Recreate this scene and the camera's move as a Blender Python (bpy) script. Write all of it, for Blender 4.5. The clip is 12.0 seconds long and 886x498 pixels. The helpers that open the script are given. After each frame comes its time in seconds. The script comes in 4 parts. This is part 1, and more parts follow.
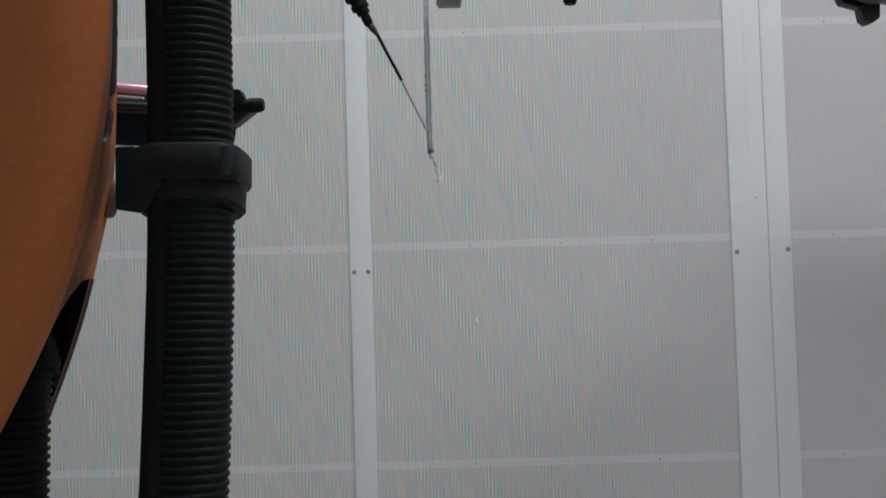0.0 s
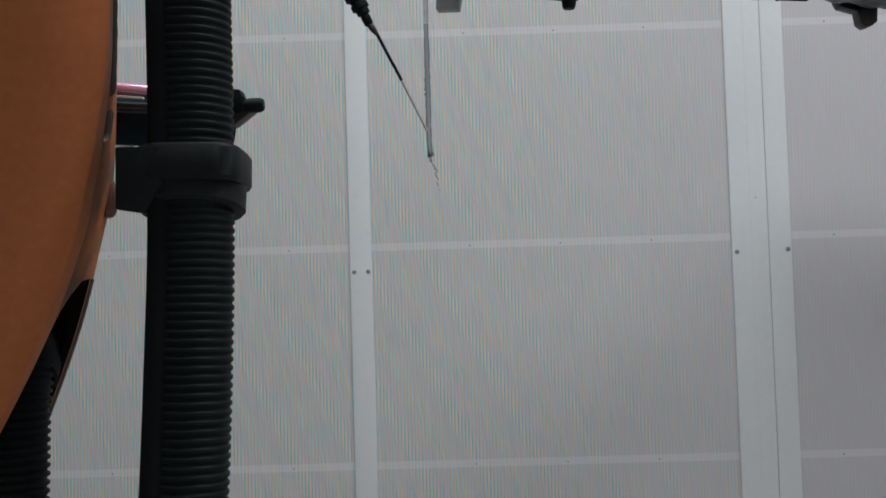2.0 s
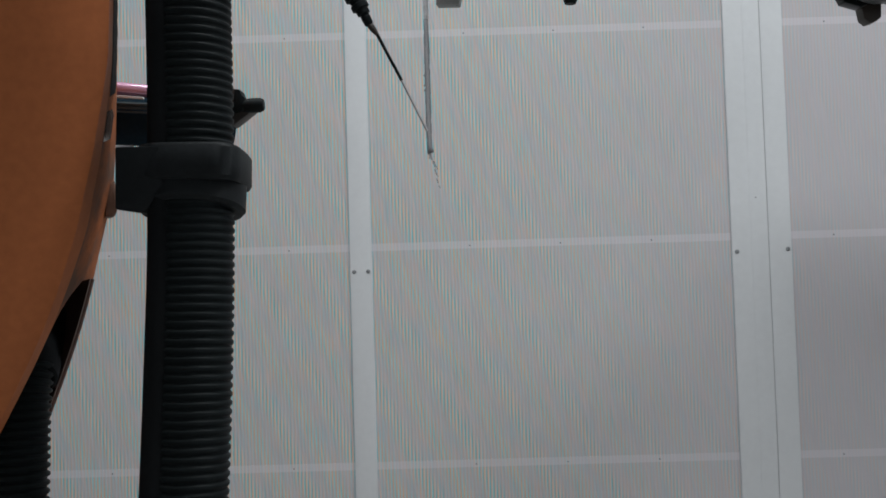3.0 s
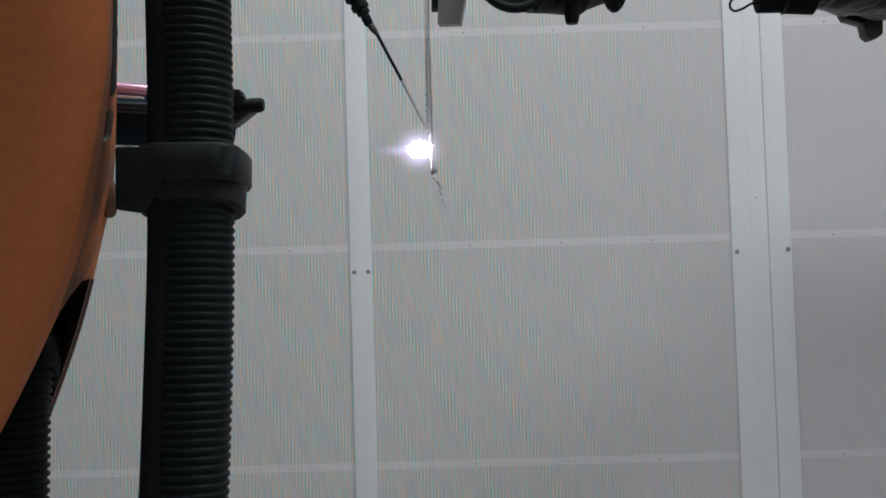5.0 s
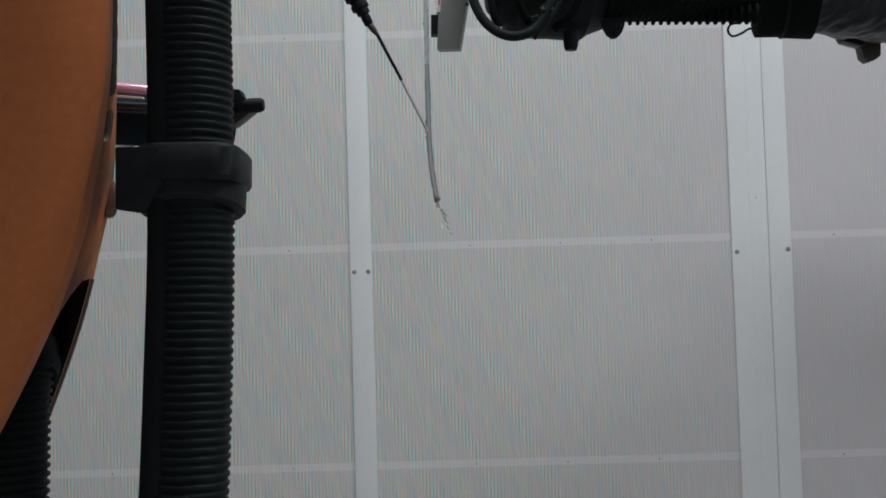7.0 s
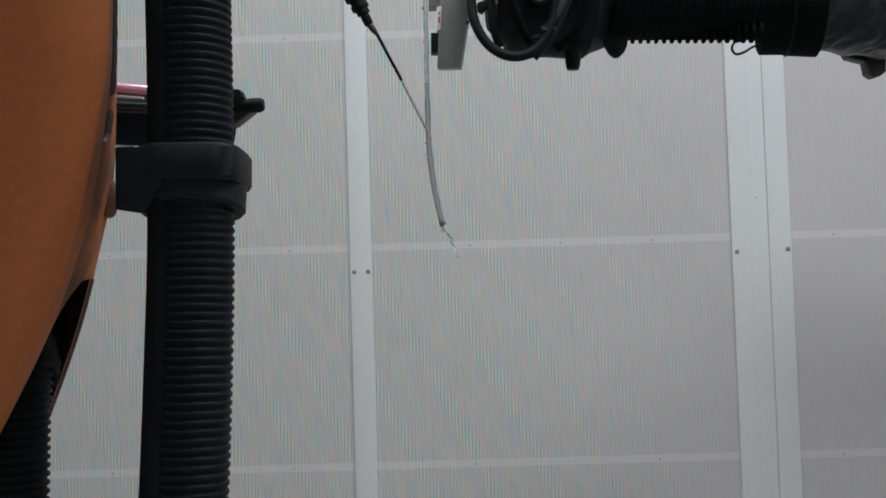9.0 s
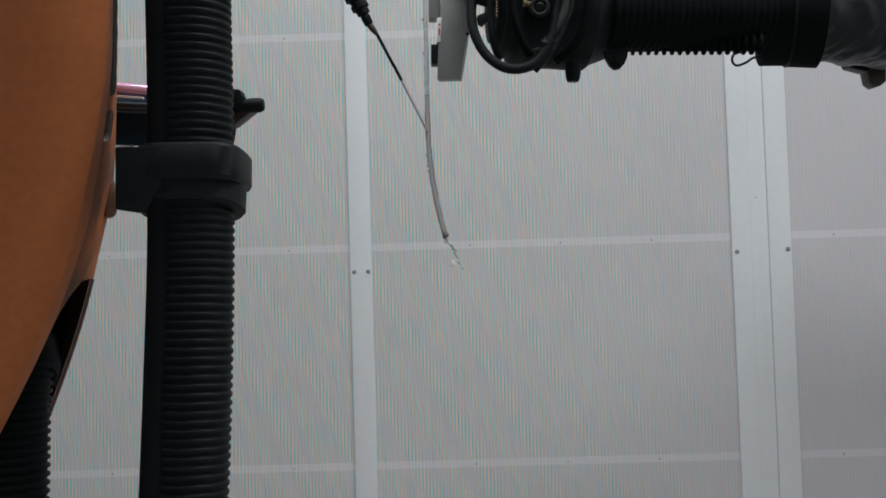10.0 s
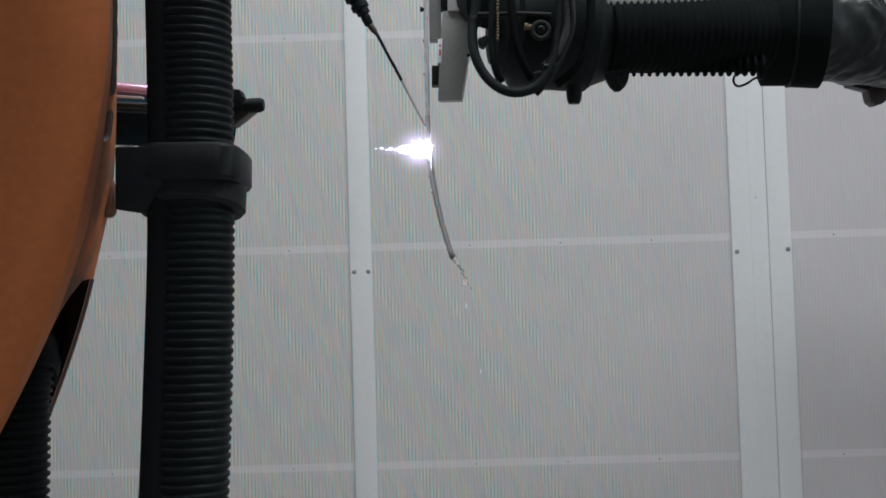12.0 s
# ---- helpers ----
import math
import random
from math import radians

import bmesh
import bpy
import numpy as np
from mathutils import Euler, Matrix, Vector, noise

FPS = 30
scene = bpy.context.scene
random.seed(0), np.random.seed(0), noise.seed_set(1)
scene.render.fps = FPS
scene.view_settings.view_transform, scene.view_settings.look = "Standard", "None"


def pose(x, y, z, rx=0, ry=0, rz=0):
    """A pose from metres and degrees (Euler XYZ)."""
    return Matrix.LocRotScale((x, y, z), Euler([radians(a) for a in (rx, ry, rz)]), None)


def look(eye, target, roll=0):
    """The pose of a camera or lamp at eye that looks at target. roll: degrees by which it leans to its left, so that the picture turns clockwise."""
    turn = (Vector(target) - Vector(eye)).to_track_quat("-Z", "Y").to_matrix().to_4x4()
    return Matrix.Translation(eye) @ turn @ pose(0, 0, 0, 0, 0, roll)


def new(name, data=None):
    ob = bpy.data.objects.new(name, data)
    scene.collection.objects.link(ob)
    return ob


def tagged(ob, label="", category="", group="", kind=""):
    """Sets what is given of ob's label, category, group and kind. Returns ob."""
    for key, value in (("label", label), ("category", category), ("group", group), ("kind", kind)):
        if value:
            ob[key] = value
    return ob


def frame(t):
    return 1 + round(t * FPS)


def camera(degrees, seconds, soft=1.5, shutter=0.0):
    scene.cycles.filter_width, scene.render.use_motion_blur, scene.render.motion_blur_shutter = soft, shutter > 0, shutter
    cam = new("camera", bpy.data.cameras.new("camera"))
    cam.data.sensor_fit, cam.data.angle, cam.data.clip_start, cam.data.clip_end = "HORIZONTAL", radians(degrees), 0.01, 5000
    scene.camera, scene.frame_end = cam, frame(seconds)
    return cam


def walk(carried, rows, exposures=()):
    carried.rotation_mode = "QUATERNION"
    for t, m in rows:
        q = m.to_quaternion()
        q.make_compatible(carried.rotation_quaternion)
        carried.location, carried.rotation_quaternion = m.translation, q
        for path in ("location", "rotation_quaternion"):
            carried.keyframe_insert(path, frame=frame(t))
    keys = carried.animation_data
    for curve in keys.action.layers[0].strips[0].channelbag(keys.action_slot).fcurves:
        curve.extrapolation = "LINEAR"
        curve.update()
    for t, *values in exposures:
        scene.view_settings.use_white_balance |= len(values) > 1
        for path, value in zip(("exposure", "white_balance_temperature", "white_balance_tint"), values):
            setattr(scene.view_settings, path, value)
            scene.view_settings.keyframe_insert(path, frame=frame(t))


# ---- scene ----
# ---------------------------------------------------------------- camera
cam = camera(50.0, 12.0, soft=1.7)
EYE = look((0, 0, 1.5), (-0.0301, 2.4977, 1.6024), -1.69)
walk(cam, [(0, EYE), (12, EYE)], exposures=[(0, -0.08), (7.2, -0.08), (9.0, 0.04), (12, 0.04)])

# ---------------------------------------------------------------- light
world = bpy.data.worlds.new("world")
scene.world = world
world.use_nodes = True
world.node_tree.nodes["Background"].inputs[0].default_value = (0.75, 0.85, 1.0, 1)
world.node_tree.nodes["Background"].inputs[1].default_value = 0.02


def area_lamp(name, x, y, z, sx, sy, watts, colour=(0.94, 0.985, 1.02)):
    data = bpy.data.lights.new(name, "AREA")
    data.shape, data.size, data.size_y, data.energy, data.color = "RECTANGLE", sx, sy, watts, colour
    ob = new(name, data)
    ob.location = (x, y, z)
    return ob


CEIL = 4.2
# assumed lamps out of view, placed to light the wall evenly from above
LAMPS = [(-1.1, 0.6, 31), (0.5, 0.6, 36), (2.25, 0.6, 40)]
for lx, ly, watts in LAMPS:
    area_lamp("unseen_ceiling_lamp", lx, ly, CEIL - 0.075, 1.3, 0.5, watts)


# ---------------------------------------------------------------- materials
def material(name, colour, rough=0.5, metal=0.0, var=0.12, scale=8.0, fine=120.0, bump=0.1, spec=0.5, coat=0.0):
    """Colour with stains at a large and a small scale, rough patches and a fine relief."""
    m = bpy.data.materials.new(name)
    m.use_nodes = True
    nt = m.node_tree
    b = nt.nodes["Principled BSDF"]
    b.inputs["Metallic"].default_value = metal
    b.inputs["Specular IOR Level"].default_value = spec
    b.inputs["Coat Weight"].default_value = coat
    pos = nt.nodes.new("ShaderNodeTexCoord")
    n1 = nt.nodes.new("ShaderNodeTexNoise")
    n1.inputs["Scale"].default_value, n1.inputs["Detail"].default_value = scale, 4
    n2 = nt.nodes.new("ShaderNodeTexNoise")
    n2.inputs["Scale"].default_value, n2.inputs["Detail"].default_value = fine, 3
    for n in (n1, n2):
        nt.links.new(pos.outputs["Object"], n.inputs["Vector"])
    add = nt.nodes.new("ShaderNodeMath")
    add.operation = "ADD"
    nt.links.new(n1.outputs[0], add.inputs[0])
    nt.links.new(n2.outputs[0], add.inputs[1])
    ramp = nt.nodes.new("ShaderNodeMapRange")
    ramp.inputs[1].default_value, ramp.inputs[2].default_value = 0.6, 1.4
    ramp.inputs[3].default_value, ramp.inputs[4].default_value = 1 - var, 1 + var
    nt.links.new(add.outputs[0], ramp.inputs[0])
    mix = nt.nodes.new("ShaderNodeVectorMath")
    mix.operation = "SCALE"
    mix.inputs[0].default_value = colour
    nt.links.new(ramp.outputs[0], mix.inputs["Scale"])
    nt.links.new(mix.outputs[0], b.inputs["Base Color"])
    rr = nt.nodes.new("ShaderNodeMapRange")
    rr.inputs[1].default_value, rr.inputs[2].default_value = 0.3, 0.7
    rr.inputs[3].default_value, rr.inputs[4].default_value = max(0.03, rough - 0.08), min(1, rough + 0.08)
    nt.links.new(n1.outputs[0], rr.inputs[0])
    nt.links.new(rr.outputs[0], b.inputs["Roughness"])
    if bump:
        bn = nt.nodes.new("ShaderNodeBump")
        bn.inputs["Strength"].default_value, bn.inputs["Distance"].default_value = bump, 0.001
        nt.links.new(n2.outputs[0], bn.inputs["Height"])
        nt.links.new(bn.outputs[0], b.inputs["Normal"])
    return m


def sheet_material(name, base, pitch=0.0088, play=1.0):
    """Twin-wall polycarbonate: fine upright flutes with a broken play of green and rose in them."""
    m = bpy.data.materials.new(name)
    m.use_nodes = True
    nt = m.node_tree
    b = nt.nodes["Principled BSDF"]
    geo = nt.nodes.new("ShaderNodeNewGeometry")
    sep = nt.nodes.new("ShaderNodeSeparateXYZ")
    nt.links.new(geo.outputs["Position"], sep.inputs[0])

    def maths(op, a, c=None):
        n = nt.nodes.new("ShaderNodeMath")
        n.operation = op
        for i, v in enumerate((a, c)):
            if v is None:
                continue
            if isinstance(v, (int, float)):
                n.inputs[i].default_value = v
            else:
                nt.links.new(v, n.inputs[i])
        return n.outputs[0]

    def noise_at(sx, sz, slant, detail, shift):
        """Noise drawn out along the flutes, from -0.5 to 0.5."""
        comb = nt.nodes.new("ShaderNodeCombineXYZ")
        nt.links.new(maths("ADD", maths("MULTIPLY", x, sx), maths("MULTIPLY", z, slant)), comb.inputs[0])
        comb.inputs[1].default_value = shift
        nt.links.new(maths("MULTIPLY", z, sz), comb.inputs[2])
        n = nt.nodes.new("ShaderNodeTexNoise")
        n.inputs["Scale"].default_value, n.inputs["Detail"].default_value = 1.0, detail
        nt.links.new(comb.outputs[0], n.inputs["Vector"])
        return maths("SUBTRACT", n.outputs[0], 0.5)

    x, z = sep.outputs[0], sep.outputs[2]
    tau = 2 * math.pi
    wander = maths("MULTIPLY", noise_at(2.2, 2.2, 0, 2, 1), 5.0)
    run = maths("ADD", maths("MULTIPLY", x, tau / pitch), maths("MULTIPLY", noise_at(9.0, 0.6, 0, 2, 7), 1.5))
    flute = maths("SINE", run)
    # slanting bands in which the flutes show more or less
    slope = maths("ADD", maths("MULTIPLY", x, tau / 0.078), maths("ADD", maths("MULTIPLY", z, tau * 0.50 / 0.078), wander))
    band = maths("ADD", maths("MULTIPLY", maths("SINE", slope), 0.36), 0.64)
    beat = maths("MULTIPLY", maths("SINE", maths("ADD", run, maths("ADD", maths("MULTIPLY", maths("SINE", maths("MULTIPLY", slope, 0.5)), 0.9), 2.2))), band)
    streak = noise_at(170.0, 9.0, 22.0, 1, 5)
    fade = nt.nodes.new("ShaderNodeMapRange")
    fade.inputs[1].default_value, fade.inputs[2].default_value, fade.inputs[3].default_value, fade.inputs[4].default_value = 0.1, 0.95, play, 0.25 * play
    nt.links.new(x, fade.inputs[0])
    grime = maths("ADD", maths("MULTIPLY", noise_at(3.0, 3.0, 0, 5, 9), 0.12), maths("MULTIPLY", noise_at(40.0, 9.0, 0, 4, 3), 0.06))
    both = maths("MULTIPLY", maths("ADD", maths("MULTIPLY", maths("MULTIPLY", flute, band), FLUTE), maths("MULTIPLY", streak, STREAK)), fade.outputs[0])
    tint = maths("MULTIPLY", maths("ADD", maths("MULTIPLY", beat, HUE), maths("MULTIPLY", noise_at(150.0, 12.0, 25.0, 1, 15), HUE * 1.3)), fade.outputs[0])
    level = maths("ADD", maths("ADD", both, 1.0), grime)
    comb = nt.nodes.new("ShaderNodeCombineColor")
    warm, cool = maths("MAXIMUM", tint, 0.0), maths("MINIMUM", tint, 0.0)
    for i, (w, c, k) in enumerate(((0.8, 0.9, 1.040), (0.12, -0.2, 0.995), (-0.5, -0.24, 1.054))):
        mixed = maths("ADD", level, maths("ADD", maths("MULTIPLY", warm, w), maths("MULTIPLY", cool, c)))
        nt.links.new(maths("MULTIPLY", mixed, base * k), comb.inputs[i])
    nt.links.new(comb.outputs[0], b.inputs["Base Color"])
    b.inputs["Roughness"].default_value = 0.42
    b.inputs["Specular IOR Level"].default_value = 0.35
    bn = nt.nodes.new("ShaderNodeBump")
    bn.inputs["Strength"].default_value, bn.inputs["Distance"].default_value = 0.2, 0.0005
    nt.links.new(flute, bn.inputs["Height"])
    nt.links.new(bn.outputs[0], b.inputs["Normal"])
    return m


FLUTE, STREAK, HUE = 0.16, 0.26, 0.68


def glow(name, colour, strength):
    m = bpy.data.materials.new(name)
    m.use_nodes = True
    nt = m.node_tree
    nt.nodes.clear()
    out = nt.nodes.new("ShaderNodeOutputMaterial")
    em = nt.nodes.new("ShaderNodeEmission")
    em.inputs[0].default_value, em.inputs[1].default_value = (*colour, 1), strength
    nt.links.new(em.outputs[0], out.inputs[0])
    return m


def clear(name, colour, rough=0.05):
    m = bpy.data.materials.new(name)
    m.use_nodes = True
    b = m.node_tree.nodes["Principled BSDF"]
    b.inputs["Base Color"].default_value = (*colour, 1)
    b.inputs["Transmission Weight"].default_value, b.inputs["Roughness"].default_value, b.inputs["IOR"].default_value = 1.0, rough, 1.4
    return m


SHEET = sheet_material("twin_wall_sheet", 0.472)
BAND = sheet_material("sheet_over_rail", 0.548, play=0.45)
WHITE = material("white_coated_aluminium", (0.63, 0.65, 0.666), 0.38, 0, 0.035, 3, 60, 0.04)
SCREW = material("zinc_screw", (0.24, 0.25, 0.26), 0.45, 0.4, 0.2, 60, 400, 0.1)
RIVET = material("pale_rivet", (0.28, 0.29, 0.30), 0.5, 0.3, 0.2, 60, 400, 0.1)
DARKLINE = material("shadow_gap_seal", (0.36, 0.37, 0.38), 0.7, 0, 0.1, 20, 200, 0.1)
CONCRETE = material("concrete", (0.42, 0.415, 0.405), 0.8, 0, 0.2, 2, 40, 0.3)
PLASTER = material("painted_wall", (0.55, 0.56, 0.57), 0.7, 0, 0.06, 1.5, 50, 0.1)
# unseen west wall, kept dark to cut fill light on the hose's left
DARKWALL = material("unseen_dark_wall", (0.10, 0.105, 0.11), 0.7, 0, 0.06, 1.5, 50, 0.1)
CEILING = material("ceiling_panel", (0.6, 0.6, 0.6), 0.8, 0, 0.05, 2, 50, 0.1)
ORANGE = material("orange_machine_paint", (0.49, 0.155, 0.055), 0.58, 0, 0.12, 9, 160, 0.12, 0.16)
WORN = material("scuffed_orange_edge", (0.17, 0.090, 0.060), 0.5, 0, 0.35, 30, 120, 0.25, 0.35)


def worn_paint(name, paint, bare, scale=26.0):
    """Paint rubbed through in patches to a duller ground, with grime between."""
    m = material(name, paint, 0.75, 0, 0.25, 18, 200, 0.25, 0.06)
    nt = m.node_tree
    b = nt.nodes["Principled BSDF"]
    pos = nt.nodes.new("ShaderNodeTexCoord")
    n = nt.nodes.new("ShaderNodeTexNoise")
    n.inputs["Scale"].default_value, n.inputs["Detail"].default_value = scale, 6
    nt.links.new(pos.outputs["Object"], n.inputs["Vector"])
    ramp = nt.nodes.new("ShaderNodeValToRGB")
    ramp.color_ramp.elements[0].position, ramp.color_ramp.elements[1].position = 0.40, 0.60
    ramp.color_ramp.elements[0].color, ramp.color_ramp.elements[1].color = (0, 0, 0, 1), (1, 1, 1, 1)
    nt.links.new(n.outputs[0], ramp.inputs[0])
    mix = nt.nodes.new("ShaderNodeMix")
    mix.data_type = "RGBA"
    source = b.inputs["Base Color"].links[0].from_socket
    nt.links.new(ramp.outputs[0], mix.inputs[0])
    nt.links.new(source, mix.inputs[6])
    mix.inputs[7].default_value = (*bare, 1)
    nt.links.new(mix.outputs[2], b.inputs["Base Color"])
    return m


RIMCOAT = worn_paint("worn_rim_paint", (0.40, 0.132, 0.052), (0.165, 0.092, 0.064))
# dark brown stands in for shadow inside the orange casting's hollow
PIT_SHADE = material("hollow_shade", (0.080, 0.036, 0.026), 0.6, 0, 0.3, 25, 120, 0.3)
# worn brown paint, lightened and made glossy to carry the flash's reflection
RIM_GLARE = material("worn_rim_glare", (0.21, 0.135, 0.105), 0.22, 0, 0.35, 60, 200, 0.05, 0.5)
HOSE = material("black_corrugated_plastic", (0.0078, 0.0108, 0.0116), 0.5, 0, 0.25, 9, 400, 0.03, 0.08)
DULL_BLACK = material("dull_black", (0.0070, 0.0080, 0.0090), 0.8, 0, 0.2, 20, 250, 0.1, 0.12)
BARREL = material("blue_black_barrel", (0.010, 0.022, 0.033), 0.9, 0, 0.2, 20, 250, 0.05, 0.02)
BARREL_SHEEN = material("grey_blue_sheen", (0.06, 0.078, 0.084), 0.6, 0, 0.2, 20, 250, 0.05, 0.1)
CLAMP = material("black_polyamide", (0.0108, 0.0132, 0.0146), 0.55, 0, 0.25, 20, 250, 0.15, 0.14)
BLACK = material("black_rubber", (0.0115, 0.0146, 0.0157), 0.5, 0, 0.35, 18, 220, 0.3, 0.06)
SLEEVE = material("black_sleeve", (0.0054, 0.0070, 0.0074), 0.75, 0, 0.35, 18, 220, 0.3, 0.03)
GREYHOSE = material("pale_grey_conduit", (0.46, 0.47, 0.46), 0.35, 0, 0.3, 30, 220, 0.1, 0.4)
GUARD = material("grey_guard_rubber", (0.026, 0.029, 0.028), 0.42, 0, 0.3, 30, 220, 0.3, 0.4)
MIDGREY = material("grey_rubber", (0.0110, 0.0126, 0.0122), 0.5, 0, 0.3, 30, 220, 0.3, 0.12)
GREYARM = material("dark_grey_cover", (0.0072, 0.0096, 0.0104), 0.33, 0, 0.4, 14, 70, 0.5, 0.22)
ALU = material("brushed_aluminium", (0.222, 0.226, 0.224), 0.45, 0.35, 0.14, 18, 260, 0.2)
ALU_LIGHT = material("bright_aluminium", (0.52, 0.52, 0.52), 0.4, 0.5, 0.08, 18, 260, 0.1)
STEEL = material("drawn_steel", (0.56, 0.56, 0.57), 0.30, 0.1, 0.06, 60, 500, 0.03)
BURNT = material("heat_tinted_tube", (0.58, 0.58, 0.60), 0.12, 0.0, 0.05, 20, 500, 0.02)
BURNT.node_tree.nodes["Principled BSDF"].inputs["Transmission Weight"].default_value = 0.6
BAREWIRE = material("bare_wire", (0.40, 0.40, 0.41), 0.35, 0.3, 0.06, 60, 500, 0.03)
SCALE = material("melt_and_edge_grey", (0.18, 0.18, 0.19), 0.5, 0.5, 0.4, 120, 600, 0.5)
BRASS = material("brass", (0.115, 0.088, 0.050), 0.5, 0.6, 0.2, 60, 300, 0.1)
PINK = material("rose_anodised_tube", (0.60, 0.35, 0.49), 0.2, 0.4, 0.12, 30, 300, 0.03)
BROWN = material("brown_bracket", (0.034, 0.026, 0.022), 0.5, 0, 0.2, 30, 300, 0.1)
LABELWHITE = material("white_label", (0.7, 0.7, 0.7), 0.5, 0, 0.05, 30, 300, 0.02)
RED = material("red_print", (0.45, 0.06, 0.06), 0.5, 0, 0.1, 30, 300, 0.02)
FIRE = glow("white_hot", (1.0, 0.97, 1.0), 14.0)
FIRE_VIOLET = glow("violet_plasma", (0.80, 0.76, 1.0), 1.6)


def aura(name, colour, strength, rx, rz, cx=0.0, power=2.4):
    """Bloom painted as emission: brightest round the burst's middle, gone at its outer skin."""
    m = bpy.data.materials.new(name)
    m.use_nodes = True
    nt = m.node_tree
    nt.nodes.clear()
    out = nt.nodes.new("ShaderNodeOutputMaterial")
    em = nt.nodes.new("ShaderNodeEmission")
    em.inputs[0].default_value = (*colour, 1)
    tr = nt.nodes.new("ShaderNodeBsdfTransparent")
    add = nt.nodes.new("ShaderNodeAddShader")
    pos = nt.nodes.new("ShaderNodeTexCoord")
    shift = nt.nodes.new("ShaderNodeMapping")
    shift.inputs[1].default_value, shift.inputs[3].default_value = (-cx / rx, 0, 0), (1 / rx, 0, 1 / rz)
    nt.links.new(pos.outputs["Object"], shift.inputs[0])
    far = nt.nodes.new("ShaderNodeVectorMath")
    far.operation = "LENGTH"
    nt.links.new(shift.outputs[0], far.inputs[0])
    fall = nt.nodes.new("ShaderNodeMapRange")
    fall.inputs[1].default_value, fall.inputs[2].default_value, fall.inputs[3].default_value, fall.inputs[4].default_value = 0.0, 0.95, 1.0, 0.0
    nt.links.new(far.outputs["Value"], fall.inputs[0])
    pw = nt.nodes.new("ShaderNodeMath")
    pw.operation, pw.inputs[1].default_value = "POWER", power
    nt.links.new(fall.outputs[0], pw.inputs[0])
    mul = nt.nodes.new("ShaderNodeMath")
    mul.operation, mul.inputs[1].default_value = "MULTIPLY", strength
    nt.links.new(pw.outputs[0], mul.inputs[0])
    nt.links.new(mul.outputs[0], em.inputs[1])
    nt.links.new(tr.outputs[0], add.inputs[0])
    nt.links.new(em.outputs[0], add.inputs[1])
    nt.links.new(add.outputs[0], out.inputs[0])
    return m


AURA = aura("burst_bloom", (0.74, 0.62, 1.0), 1.15, 0.052, 0.046, -0.002, 2.6)
AURA_JET = aura("jet_bloom", (0.58, 0.48, 1.0), 0.28, 0.050, 0.012, -0.030, 1.6)
DIFFUSER = glow("lamp_diffuser", (1.0, 0.98, 0.95), 4.0)
MELT = clear("bright_water", (0.97, 0.98, 1.0))
MELT.node_tree.nodes["Principled BSDF"].inputs["Transmission Weight"].default_value = 0.25
WATER = clear("clear_water", (0.55, 0.57, 0.60))

# ---------------------------------------------------------------- shaping
ORIGIN = {}


def thing(name, at, label, category, group="", kind=""):
    ob = new(name)
    ob.empty_display_size = 0.02
    ob.location = at
    ORIGIN[ob.name] = Vector(at)
    return tagged(ob, label, category, group, kind)


def part(name, bm, mat, parent=None, label="", smooth=True):
    """Links a bmesh, made in world metres, as one mesh under its thing or part."""
    bmesh.ops.recalc_face_normals(bm, faces=bm.faces)
    o = ORIGIN[parent.name] if parent else Vector((0, 0, 0))
    if not parent and bm.verts:
        o = sum((v.co for v in bm.verts), Vector()) / len(bm.verts)
    for v in bm.verts:
        v.co -= o
    me = bpy.data.meshes.new(name)
    bm.to_mesh(me)
    bm.free()
    me.materials.append(mat)
    if smooth:
        me.shade_smooth()
        me.set_sharp_from_angle(angle=radians(38))
    ob = new(name, me)
    if parent:
        ob.parent = parent
    else:
        ob.location = o
    ORIGIN[ob.name] = o
    if label:
        tagged(ob, label)
    return ob


def box(bm, x0, x1, y0, y1, z0, z1, bevel=0.0, turn=None):
    m = Matrix.Translation(((x0 + x1) / 2, (y0 + y1) / 2, (z0 + z1) / 2))
    if turn:
        m = m @ turn
    r = bmesh.ops.create_cube(bm, size=1, matrix=m @ Matrix.Diagonal((x1 - x0, y1 - y0, z1 - z0, 1)))
    if bevel:
        es = {e for v in r["verts"] for e in v.link_edges}
        bmesh.ops.bevel(bm, geom=list(es), offset=bevel, segments=2, profile=0.6, affect="EDGES")
    return bm


def crate(*a, **k):
    return box(bmesh.new(), *a, **k)


def prism(outline, back, bevel=0.0):
    """A plate: a closed outline of points, and the vector to its back face."""
    bm = bmesh.new()
    vs = [bm.verts.new(p) for p in outline]
    f = bm.faces.new(vs)
    r = bmesh.ops.extrude_face_region(bm, geom=[f])
    bmesh.ops.translate(bm, vec=back, verts=[v for v in r["geom"] if isinstance(v, bmesh.types.BMVert)])
    if bevel:
        bmesh.ops.bevel(bm, geom=list(bm.edges), offset=bevel, segments=2, profile=0.6, affect="EDGES")
    return bm


